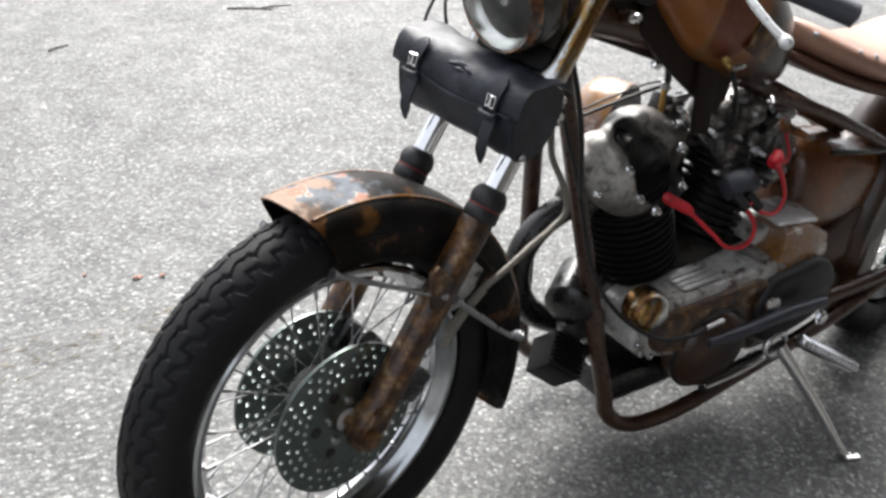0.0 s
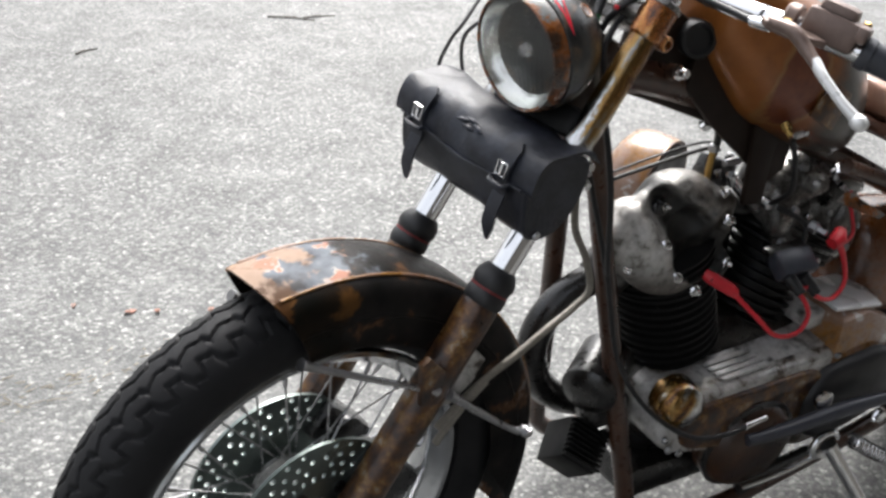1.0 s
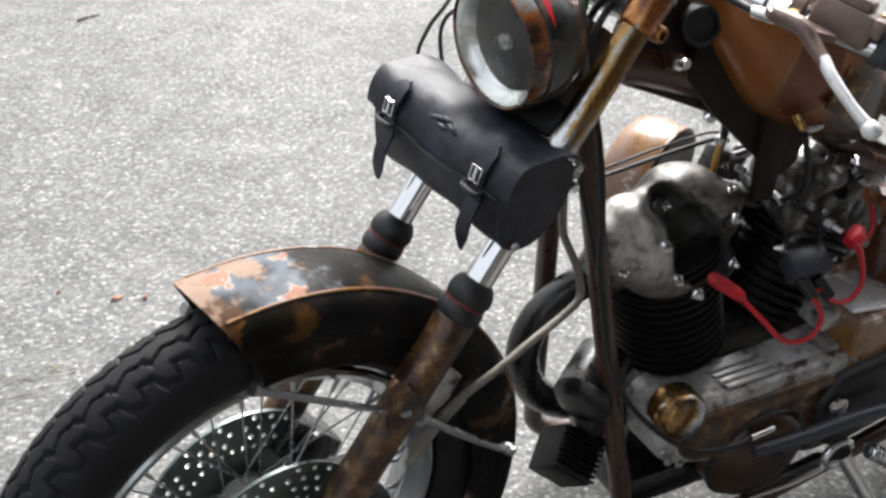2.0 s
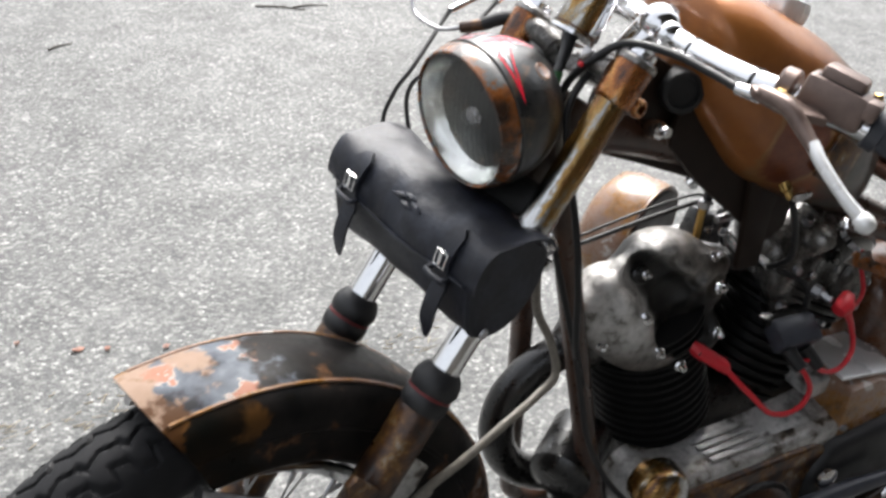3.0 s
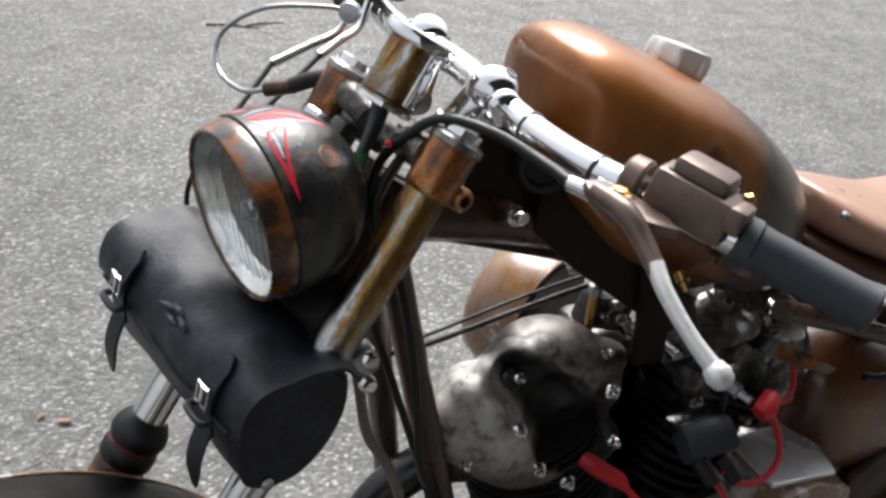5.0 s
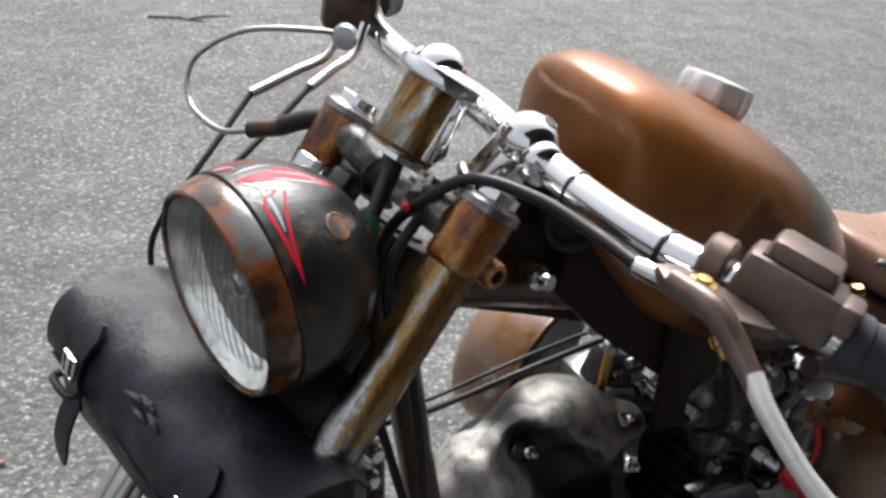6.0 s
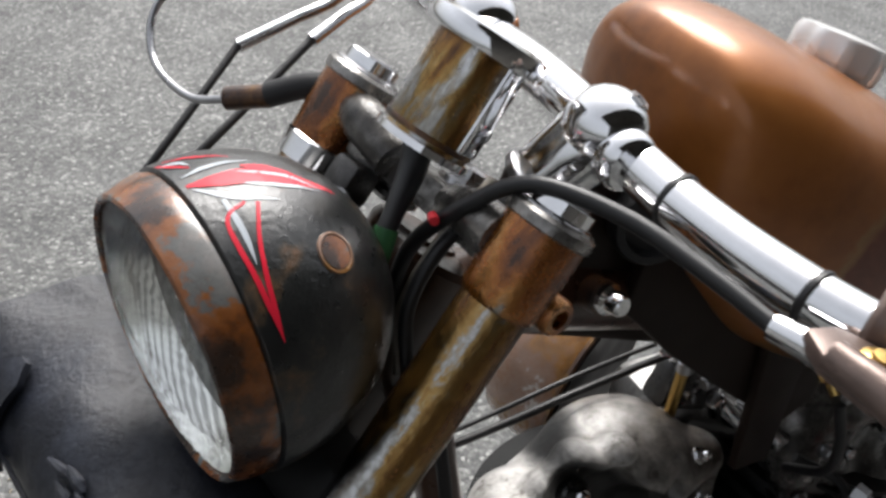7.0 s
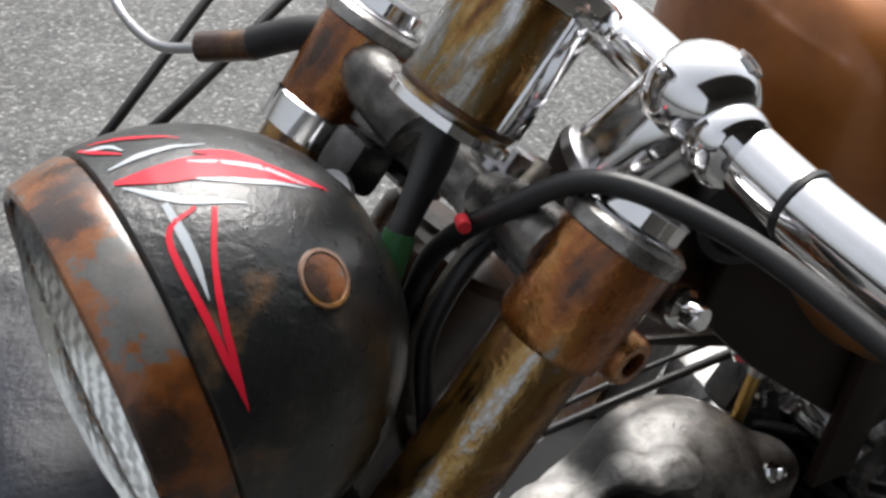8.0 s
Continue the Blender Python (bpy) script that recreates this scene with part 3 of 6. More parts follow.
def fender_material(skirt=False):
    """Tan primer and blue grey worn through at the front of the crown, black enamel behind."""
    m, t, b, co = shader("worn_skirt_paint" if skirt else "worn_fender_paint", coat=0.0)
    sep = t.nodes.new("ShaderNodeSeparateXYZ")
    t.links.new(co, sep.inputs[0])
    n = noise_tex(t, co, 13, 6, 0.6)
    n2 = noise_tex(t, co, 17, 5, 0.55)
    small = noise_tex(t, co, 90, 5, 0.7)
    mix1 = t.nodes.new("ShaderNodeMath")
    mix1.operation = 'MULTIPLY_ADD'
    t.links.new(n, mix1.inputs[0])
    mix1.inputs[1].default_value = 0.30
    t.links.new(sep.outputs[0], mix1.inputs[2])
    worn = ramp(t, n2, [(0.36, (0.020, 0.020, 0.022)), (0.42, (0.060, 0.066, 0.080)), (0.54, (0.12, 0.135, 0.155)), (0.556, (0.42, 0.37, 0.33)), (0.566, (0.31, 0.145, 0.100)), (0.68, (0.34, 0.180, 0.130))])
    tan = ramp(t, n2, [(0.36, (0.07, 0.034, 0.016)), (0.42, (0.24, 0.165, 0.120)), (0.60, (0.30, 0.215, 0.165)), (0.68, (0.17, 0.100, 0.050))])
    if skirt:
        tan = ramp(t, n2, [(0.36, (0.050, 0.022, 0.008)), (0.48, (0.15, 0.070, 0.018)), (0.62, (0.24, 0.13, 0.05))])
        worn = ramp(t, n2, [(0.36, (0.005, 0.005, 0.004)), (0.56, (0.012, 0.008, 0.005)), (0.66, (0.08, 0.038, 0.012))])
    dark = ramp(t, n, [(0.38, (0.006, 0.006, 0.006)), (0.56, (0.016, 0.014, 0.013)), (0.61, (0.09, 0.045, 0.022)), (0.66, (0.20, 0.20, 0.20))])
    shift = t.nodes.new("ShaderNodeMath")
    shift.operation = 'ADD'
    shift.inputs[1].default_value = 0.40
    t.links.new(mix1.outputs[0], shift.inputs[0])
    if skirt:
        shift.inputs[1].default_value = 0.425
    f1 = ramp(t, shift.outputs[0], [(0.262, grey(0.0)), (0.272, grey(1.0))])
    f2 = ramp(t, shift.outputs[0], [(0.345, grey(0.0)), (0.36, grey(1.0))])
    col = mix(t, f2, mix(t, f1, tan, worn), dark)
    t.links.new(col, b.inputs["Base Color"])
    t.links.new(ramp(t, small, [(0.3, grey(0.5)), (0.7, grey(0.25))]), b.inputs["Roughness"])
    b.inputs["Specular IOR Level"].default_value = 0.06
    bump(t, b, small, 0.2, 0.001)
    return m


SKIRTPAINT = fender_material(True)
fender = part("front_fender", fender_strip(crown_sec, front_cut, rear_cut), fender_material(), BIKE, "black fender worn to tan primer")
for sg in (-1, 1):
    sec = [(sg * 0.0482, 0.3580), (sg * 0.0565, 0.3535), (sg * 0.0635, 0.3460), (sg * 0.0685, 0.336), (sg * 0.0700, 0.318), (sg * 0.0715, 0.3165), (sg * 0.0715, 0.3125), (sg * 0.0700, 0.311), (sg * 0.0695, 0.285), (sg * 0.068, 0.272)]
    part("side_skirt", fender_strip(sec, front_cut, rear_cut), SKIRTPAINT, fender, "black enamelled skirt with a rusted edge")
for sg in (-1, 1):
    part("edge_bead", sweep([wheel_pt(AXLE, front_cut(-0.07, 0.343) + radians(k * 10.5), 0.3590 + swell(front_cut(-0.07, 0.343) + radians(k * 10.5)), sg * 0.0484) for k in range(12)], 0.0022, 8), PRIMER, fender)
# stays of the fender
lug = fork(0.545, -1.28, 0.012)
stay_f = Vector((0.017, -0.118, 0.622))
stay_r = Vector((0.383, -0.100, 0.418))
for sg in (-1, 1):
    off = L * (0.0 if sg < 0 else 0.170)
    part("fender_stay", sweep([stay_f + off, stay_f + off + Vector((0.03, 0, -0.014)), lug + off + Vector((-0.015, 0, 0.006)), lug + off], [0.0085, 0.0045, 0.0045, 0.008], 10), STEEL, fender)
    part("fender_stay", sweep([lug + off + Vector((0.02, 0, -0.01)), stay_r + off - Vector((0.03, 0, -0.012)), stay_r + off], [0.007, 0.004, 0.0075], 10), STEEL, fender)
    part("stay_bolt", hexbolt(stay_r + off - L * 0.004 * -sg, L * sg, 0.007, 0.008), STEEL, fender)

# fork legs
for sg in (-1, 1):
    bm = lathe([(-0.045, 0.019), (-0.040, 0.024), (-0.02, 0.027), (0.0, 0.029), (0.02, 0.0275), (0.05, 0.0255), (0.19, 0.0255), (0.21, 0.0265), (0.225, 0.0255), (0.335, 0.0255), (0.345, 0.0235), (0.352, 0.018)], fork(0.357, sg), U, 36)
    leg = part("fork_leg", bm, RUSTBROWN, BIKE, "rust-brown fork slider and chromed tube")
    bm = plate([(0.0, -0.045), (0.030, -0.034), (0.046, 0.006), (0.044, 0.040), (0.010, 0.048), (0.0, 0.03)], fork(0.560, sg * 1.02, -0.016), -N, U, 0.007)
    part("fender_lug", bm, PRIMARY, leg, "flat worn mounting tab")
    bm = plate([(-0.046, 0.026), (-0.040, 0.038), (0.004, 0.028), (0.010, -0.020), (-0.006, -0.026)], fork(0.545, sg * 1.20, 0.018), -N, U, 0.010)
    part("stay_bracket", bm, RUSTBROWN, leg)
    part("axle_clamp", block((0.060, 0.034, 0.050), frame_at(fork(0.350, sg * 1.02, 0.008), U, L), 0.008), RUSTBROWN, leg)
    bm = hexbolt(AXLE + L * (sg * 0.112), L * sg, 0.013, 0.016)
    hexbolt(fork(0.375, sg * 1.25, 0.02), L * sg, 0.006, 0.008, bm)
    hexbolt(fork(0.335, sg * 1.25, 0.02), L * sg, 0.006, 0.008, bm)
    part("axle_nut", bm, RUSTBROWN, leg)
    part("fork_tube", lathe([(0.0, 0.0175), (0.44, 0.0175)], fork(0.655, sg), U, 32), CHROME, leg, "chromed stanchion tube")
    part("upper_tube", lathe([(0.0, 0.0180), (0.004, 0.0189), (0.200, 0.0189), (0.202, 0.0185)], fork(0.808, sg), U, 32), RUSTTUBE, leg, "rust-stained chromed upper tube")
    part("dust_boot", lathe([(-0.004, 0.0240), (0.001, 0.0272), (0.013, 0.0275), (0.017, 0.0250), (0.021, 0.0262), (0.028, 0.0285), (0.037, 0.0272), (0.045, 0.0230), (0.049, 0.0190)], fork(0.652, sg), U, 32), BLACKRUB, leg, "black rubber dust boot")
    part("boot_ring", lathe([(0.0155, 0.0250), (0.0165, 0.0264), (0.0185, 0.0264), (0.0195, 0.0250)], fork(0.652, sg), U, 32), DULLRED, leg)
    # caliper behind the slider
    c = wheel_pt(AXLE, radians(62), 0.105, sg * 0.058)
    cal = block((0.055, 0.100, 0.058), frame_at(c, L, UP + FWD * -0.9), 0.010)
    lathe([(-0.036, 0.026), (-0.034, 0.030), (0.034, 0.030), (0.036, 0.026)], c, L, 24, cal)
    part("brake_caliper", cal, GRIME, leg, "grimy black brake caliper")
    # upper clamp on the tube
    sl = lathe([(0.0, 0.0192), (0.002, 0.0212), (0.005, 0.0220), (0.042, 0.0226), (0.050, 0.0222), (0.054, 0.0195)], fork(0.979, sg), U, 36)
    part("clamp_sleeve", sl, RUSTGOLD, leg, "rusted clamp sleeve")
    part("clamp_boss", lathe([(0.0445, 0.0226), (0.0455, 0.0240), (0.051, 0.0240), (0.053, 0.0218)], fork(0.979, sg), U, 36), TOPCAST, leg, "grey cast clamp ring")
    cap = lathe([(0.052, 0.0165), (0.061, 0.0165), (0.063, 0.0145)], fork(0.979, sg), U, 6)
    lathe([(0.050, 0.0205), (0.054, 0.0205), (0.055, 0.0190)], fork(0.979, sg), U, 32, cap)
    part("fork_cap", cap, STEEL, leg, "dull steel hexagonal fork cap")
    q = fork(0.988, sg * 1.0, -0.022) + L * (sg * 0.010)
    lugb = lathe([(-0.016, 0.0085), (-0.014, 0.0105), (0.010, 0.0105), (0.012, 0.009), (0.012, 0.0055), (0.004, 0.005)], q, L * sg, 20)
    part("pinch_lug", lugb, RUSTGOLD, leg)
    if sg > 0:
        part("tube_collar", lathe([(0.0, 0.0188), (0.001, 0.0228), (0.015, 0.0232), (0.017, 0.0210)], fork(0.970, sg), U, 32), CHROME, leg, "bright chrome collar")

# triple clamps and steering neck
bm = plate([(-0.084, -0.020), (-0.060, -0.034), (0.0, -0.052), (0.060, -0.034), (0.084, -0.020), (0.084, 0.006), (0.055, 0.004), (0.0, -0.006), (-0.055, 0.004), (-0.084, 0.006)], fork(0.985), L, N, 0.018)
bmesh.ops.translate(bm, verts=bm.verts, vec=U * 0.004)
clamp = part("triple_clamp", bm, TOPCAST, BIKE, "dark cast alloy fork clamp")
bm = plate([(-0.088, -0.016), (0.0, -0.055), (0.088, -0.016), (0.088, 0.010), (0.0, 0.016), (-0.088, 0.010)], fork(0.838), L, N, 0.026)
part("lower_clamp", bm, FRAMEBROWN, clamp, "dark brown lower fork clamp")
part("lower_yoke", block((0.150, 0.052, 0.042), frame_at(fork(0.866, 0.0, -0.004), L, U), 0.012), BLACKIRON, clamp, "black lower yoke between the fork tubes")
part("stem_nut", hexbolt(fork(1.005, 0, -0.033), U, 0.014, 0.014), STEEL, clamp)
part("lock_bolt", hexbolt(fork(0.966, 0.30, 0.022), N, 0.010, 0.010), STEEL, clamp)
part("mount_block", block((0.022, 0.022, 0.024), frame_at(fork(0.980, 0.46, 0.010), L, U), 0.005), DARKCAST, clamp)

# frame
frame_tube = part("frame", lathe([(0, 0.026), (0.004, 0.029), (0.125, 0.029), (0.130, 0.026)], fork(0.862, 0.35, -0.050), U, 28), FRAMEBROWN, BIKE, "dark brown enamelled tube frame")
neck = fork(0.885, 0.3, -0.050)
NEAR_DOWN = [(0.500, 0.036, 0.862), (0.516, 0.034, 0.800), (0.590, -0.005, 0.500), (0.666, -0.045, 0.200), (0.685, -0.056, 0.130), (0.745, -0.072, 0.098), (0.86, -0.085, 0.110), (1.02, -0.100, 0.165), (1.30, -0.10, 0.235), (1.62, -0.09, 0.345)]
FAR_DOWN = [(0.500, 0.072, 0.862), (0.510, 0.088, 0.800), (0.585, 0.144, 0.500), (0.658, 0.200, 0.200), (0.685, 0.212, 0.130), (0.745, 0.215, 0.098), (0.86, 0.215, 0.110), (1.02, 0.215, 0.160), (1.30, 0.20, 0.235), (1.62, 0.19, 0.345)]
part("down_tube", sweep(NEAR_DOWN, 0.0165, 18, n=6), FRAMEBROWN, frame_tube)
part("down_tube", sweep(FAR_DOWN, 0.0165, 18, n=6), FRAMEBROWN, frame_tube)
part("top_tube", sweep([(0.50, 0.03, 0.905), (0.62, 0.035, 0.878), (0.82, 0.05, 0.815), (1.02, 0.06, 0.735), (1.35, 0.06, 0.60)], [0.029, 0.027, 0.025, 0.022, 0.020], 20), FRAMEBROWN, frame_tube)
part("seat_rail", sweep([(1.00, -0.030, 0.735), (1.20, -0.045, 0.665), (1.42, -0.055, 0.560), (1.62, -0.075, 0.38)], 0.013, 14), FRAMEBROWN, frame_tube)
part("seat_rail", sweep([(1.00, 0.150, 0.735), (1.20, 0.160, 0.665), (1.42, 0.165, 0.560), (1.62, 0.180, 0.38)], 0.013, 14), FRAMEBROWN, frame_tube)
part("neck_tube", lathe([(0, 0.027), (0.004, 0.031), (0.196, 0.031), (0.200, 0.027)], fork(0.800, 0.0, -0.036), U, 28), OILPAINT, frame_tube, "dark brown steering neck")
part("neck_gusset", plate([(0.0, -0.045), (0.10, -0.050), (0.24, -0.060), (0.26, 0.010), (0.16, 0.060), (0.05, 0.085), (-0.005, 0.070)], (0.535, 0.050, 0.918), (0.965, 0.05, -0.26), (0.26, 0, 0.965), 0.030, None, 0.006), SHADEBROWN, frame_tube, "dark brown gusset plate under the tank")
part("ignition_switch", lathe([(-0.030, 0.020), (-0.026, 0.0265), (0.004, 0.0275), (0.008, 0.0250), (0.009, 0.020), (0.002, 0.018), (0.002, 0.0)], (0.640, 0.006, 0.947), (-0.35, -0.9, 0.1), 32), BLACKRUB, frame_tube, "black round ignition switch")
# fills the dark under the tank; its colour carries the shade
part("frame_skirt", plate([(0.645, 0.872), (0.706, 0.818), (0.766, 0.774), (0.818, 0.737), (0.866, 0.700), (0.900, 0.722), (0.905, 0.800), (0.860, 0.880), (0.720, 0.940), (0.650, 0.930)], (0, 0.020, 0), (1, 0, 0), (0, 0, 1), 0.012, None, 0.003), SHADEBROWN, frame_tube, "dark brown plate under the tank, coloured for the shade there")
part("breather_line", sweep([(0.742, 0.050, 0.806), (0.770, 0.052, 0.796), (0.792, 0.060, 0.760), (0.800, 0.072, 0.715)], 0.0062, 12), BLACKRUB, frame_tube, "black rubber breather line")
part("line_fitting", hexbolt((0.738, 0.046, 0.800), (-0.4, -0.8, -0.3), 0.008, 0.014), CHROME, frame_tube)
part("head_steady", plate([(0.004, -0.070), (0.052, -0.070), (0.034, 0.020), (0.040, 0.085), (-0.044, 0.090), (-0.022, 0.020)], (0.822, 0.008, 0.742), (1, 0.1, -0.12), (0, 0, 1), 0.010, None, 0.003), SHADEBROWN, frame_tube, "brown head steady plate")
b = lathe([(0, 0.012), (0.012, 0.012), (0.014, 0.009)], (0.604, 0.006, 0.902), (0.15, -0.95, 0.2), 20)
part("mount_boss", b, RUSTBROWN, frame_tube)
part("mount_bolt", lathe([(0, 0.0105), (0.004, 0.0108), (0.006, 0.0080), (0.014, 0.0075), (0.016, 0.006)], (0.606, -0.007, 0.905), (0.15, -0.95, 0.2), 20), CHROME, frame_tube, "chromed domed bolt")

# headlight
HA = Vector((1.0, 0.126, 0.190)).normalized()
HC = Vector((0.3151, -0.0155, 0.9459)) + HA * 0.008
shell = part("headlight", lathe([(q, r * 0.98) for q, r in [(0.018, 0.0790), (0.0195, 0.0812), (0.033, 0.0817), (0.045, 0.0806), (0.055, 0.0780), (0.069, 0.0728), (0.083, 0.0645), (0.095, 0.0530), (0.104, 0.0400), (0.110, 0.0250), (0.1125, 0.010), (0.113, 0.0)]], HC, HA, 64), SHELLPAINT, BIKE, "black headlight shell with red and white pinstripes")
part("headlight_mount", sweep([HC + HA * 0.070 - Vector((0, 0, 0.060)), HC + HA * 0.085 - Vector((0, 0, 0.085)), fork(0.862, 0.0, 0.010)], [0.016, 0.014, 0.016], 14), BLACKIRON, shell, "black headlight mount")
part("trim_ring", lathe([(-0.0030, 0.0706), (-0.0045, 0.0724), (-0.0034, 0.0742), (0.002, 0.0760), (0.008, 0.0774), (0.0150, 0.0785), (0.0178, 0.0777), (0.0178, 0.0755), (0.008, 0.0730), (0.000, 0.0708)], HC, HA, 72, closed=True), RIMPAINT, shell, "rusty brown and grey primer trim ring")
# ribbed glass
bm = bmesh.new()
a_, u_, v_ = basis(HA)
nr, ns = 22, 120
rings = []
for i in range(1, nr + 1):
    rr = 0.0714 * i / nr
    ring = []
    for k in range(ns):
        an = 2 * math.pi * k / ns
        x, y = rr * math.cos(an), rr * math.sin(an)
        dep = -0.012 * (1 - (rr / 0.0714) ** 2)
        rib = 0.0009 * math.sin(x * 2 * math.pi / 0.0062) if abs(y) < 0.045 else 0.0009 * math.sin(y * 2 * math.pi / 0.008)
        ring.append(HC + HA * (dep + rib * min(1, (0.0714 - rr) / 0.006) - 0.001) + u_ * x + v_ * y)
    rings.append(ring)
skin = ring_skin(bm, rings, cap=False)
c0 = bm.verts.new(HC + HA * -0.013)
for k in range(ns):
    bm.faces.new((c0, skin[0][(k + 1) % ns], skin[0][k]))
glass = part("headlight_lens", bm, GLASS, shell, "ribbed clear headlight glass", 80)
glass.visible_shadow = False
part("reflector", lathe([(-0.001, 0.0700), (0.004, 0.0680), (0.012, 0.0630), (0.026, 0.0520), (0.038, 0.0390), (0.046, 0.0250), (0.051, 0.010), (0.052, 0.0)], HC, HA, 56, cap=False), SILVER, shell, "silvered reflector bowl")
part("bulb_shield", lathe([(0.012, 0.0), (0.0125, 0.008), (0.016, 0.0105), (0.028, 0.0105), (0.05, 0.009)], HC, HA, 20, cap=False), STEEL, shell)
_up = (Vector((0, 0, 1)) - HA * HA.z).normalized()
_sd = HA.cross(_up)
_sd = -_sd if _sd.y > 0 else _sd
BOSS = _up * math.cos(radians(42)) + _sd * math.sin(radians(42))
_boss = HC + HA * 0.0680 + BOSS * 0.0714
part("shell_boss", lathe([(-0.003, 0.0085), (0.0002, 0.0080), (0.0004, 0.0)], _boss, BOSS + HA * 0.45, 24), RIMPAINT, shell, "rusted mounting hole")
part("hole_rim", lathe([(-0.003, 0.0108), (0.0003, 0.0100), (0.0005, 0.0088), (-0.0008, 0.0080), (-0.003, 0.0080)], _boss, BOSS + HA * 0.45, 24, cap=False), PRIMER, shell)


def shell_pt(s, ang, lift=0.00035):
    """A point on the headlight's shell: along its axis, and the angle from the top towards the kickstand's side."""
    r = float(np.interp(s, [0.018, 0.0195, 0.033, 0.045, 0.055, 0.069, 0.083, 0.095, 0.104], [0.0795, 0.0812, 0.0817, 0.0806, 0.0780, 0.0728, 0.0645, 0.0530, 0.0400])) * 0.98 + lift
    up = (Vector((0, 0, 1)) - HA * HA.z).normalized()
    side = HA.cross(up)
    if side.y > 0:
        side = -side
    return HC + HA * s + (up * math.cos(radians(ang)) + side * math.sin(radians(ang))) * r


def stripe(pts, widths):
    """A painted stroke on the shell through (along, angle) points with tapering width."""
    ln = glide([Vector((s * 1000, a, 0)) for s, a in pts], 10)
    bm = bmesh.new()
    prev = None
    for i, p in enumerate(ln):
        w = float(np.interp(i / (len(ln) - 1) * (len(widths) - 1), range(len(widths)), widths))
        d = ln[min(i + 1, len(ln) - 1)] - ln[max(i - 1, 0)]
        n = Vector((-d.y * 1.38, d.x / 1.38, 0))
        n = n / max(1e-6, math.hypot(n.x, n.y * 1.38))
        row = [bm.verts.new(shell_pt((p.x + n.x * w * k) / 1000, p.y + n.y * w * k)) for k in (-1, -0.33, 0.33, 1)]
        if prev:
            for k in range(3):
                bm.faces.new((prev[k], prev[k + 1], row[k + 1], row[k]))
        prev = row
    return bm


for nm, mt, pts, ws in (
    ("red_flame", PINRED, [(0.022, 0), (0.036, 2.5), (0.052, 4), (0.068, 8), (0.088, 14.8)], [0.8, 4.6, 6.4, 5.6, 0.3]),
    ("red_flame", PINRED, [(0.050, -3), (0.060, 0), (0.070, 4)], [0.5, 3.2, 0.4]),
    ("red_stroke", PINRED, [(0.024, -24), (0.036, -18), (0.050, -11)], [0.6, 1.3, 0.3]),
    ("red_stroke", PINRED, [(0.020, -22), (0.024, -16), (0.030, -10)], [0.8, 1.2, 0.3]),
    ("white_stroke", PINWHITE, [(0.021, -20), (0.028, -17), (0.031, -11.5)], [0.3, 1.5, 0.9, 0.3]),
    ("white_stroke", PINWHITE, [(0.0232, -5.5), (0.039, -6.8), (0.056, -6)], [0.3, 1.5, 1.2, 0.2]),
    ("white_stroke", PINWHITE, [(0.046, 0.5), (0.066, 5.8), (0.081, 14.5)], [0.3, 1.2, 1.2, 0.2]),
    ("white_stroke", PINWHITE, [(0.045, 7.4), (0.062, 11.3), (0.079, 14.8)], [0.3, 1.3, 1.2, 0.2]),
    ("white_stroke", PINWHITE, [(0.0235, 2.6), (0.037, 11.9), (0.0553, 17.6)], [0.3, 1.7, 1.5, 0.2]),
    ("white_stroke", PINWHITE, [(0.0318, 11.5), (0.0316, 25.0), (0.0298, 36.4)], [1.1, 1.6, 1.2, 0.2]),
    ("red_stroke", PINRED, [(0.0396, 15.0), (0.0275, 20.5), (0.0270, 43.3), (0.0278, 62)], [0.7, 0.9, 1.2, 1.3, 0.15]),
    ("red_stroke", PINRED, [(0.045, 16.6), (0.0360, 30.0), (0.0305, 44.3), (0.0279, 61.5)], [0.9, 0.9, 1.1, 1.2, 0.15]),
):
    part(nm, stripe(pts, ws), mt, shell)

# risers, handlebar and its controls
BM = Vector((0.545, 0.033, 1.047))


def mirror_bar(p):
    p = Vector(p)
    return Vector((p.x + 0.010, 2 * BM.y - p.y, p.z - 0.004))


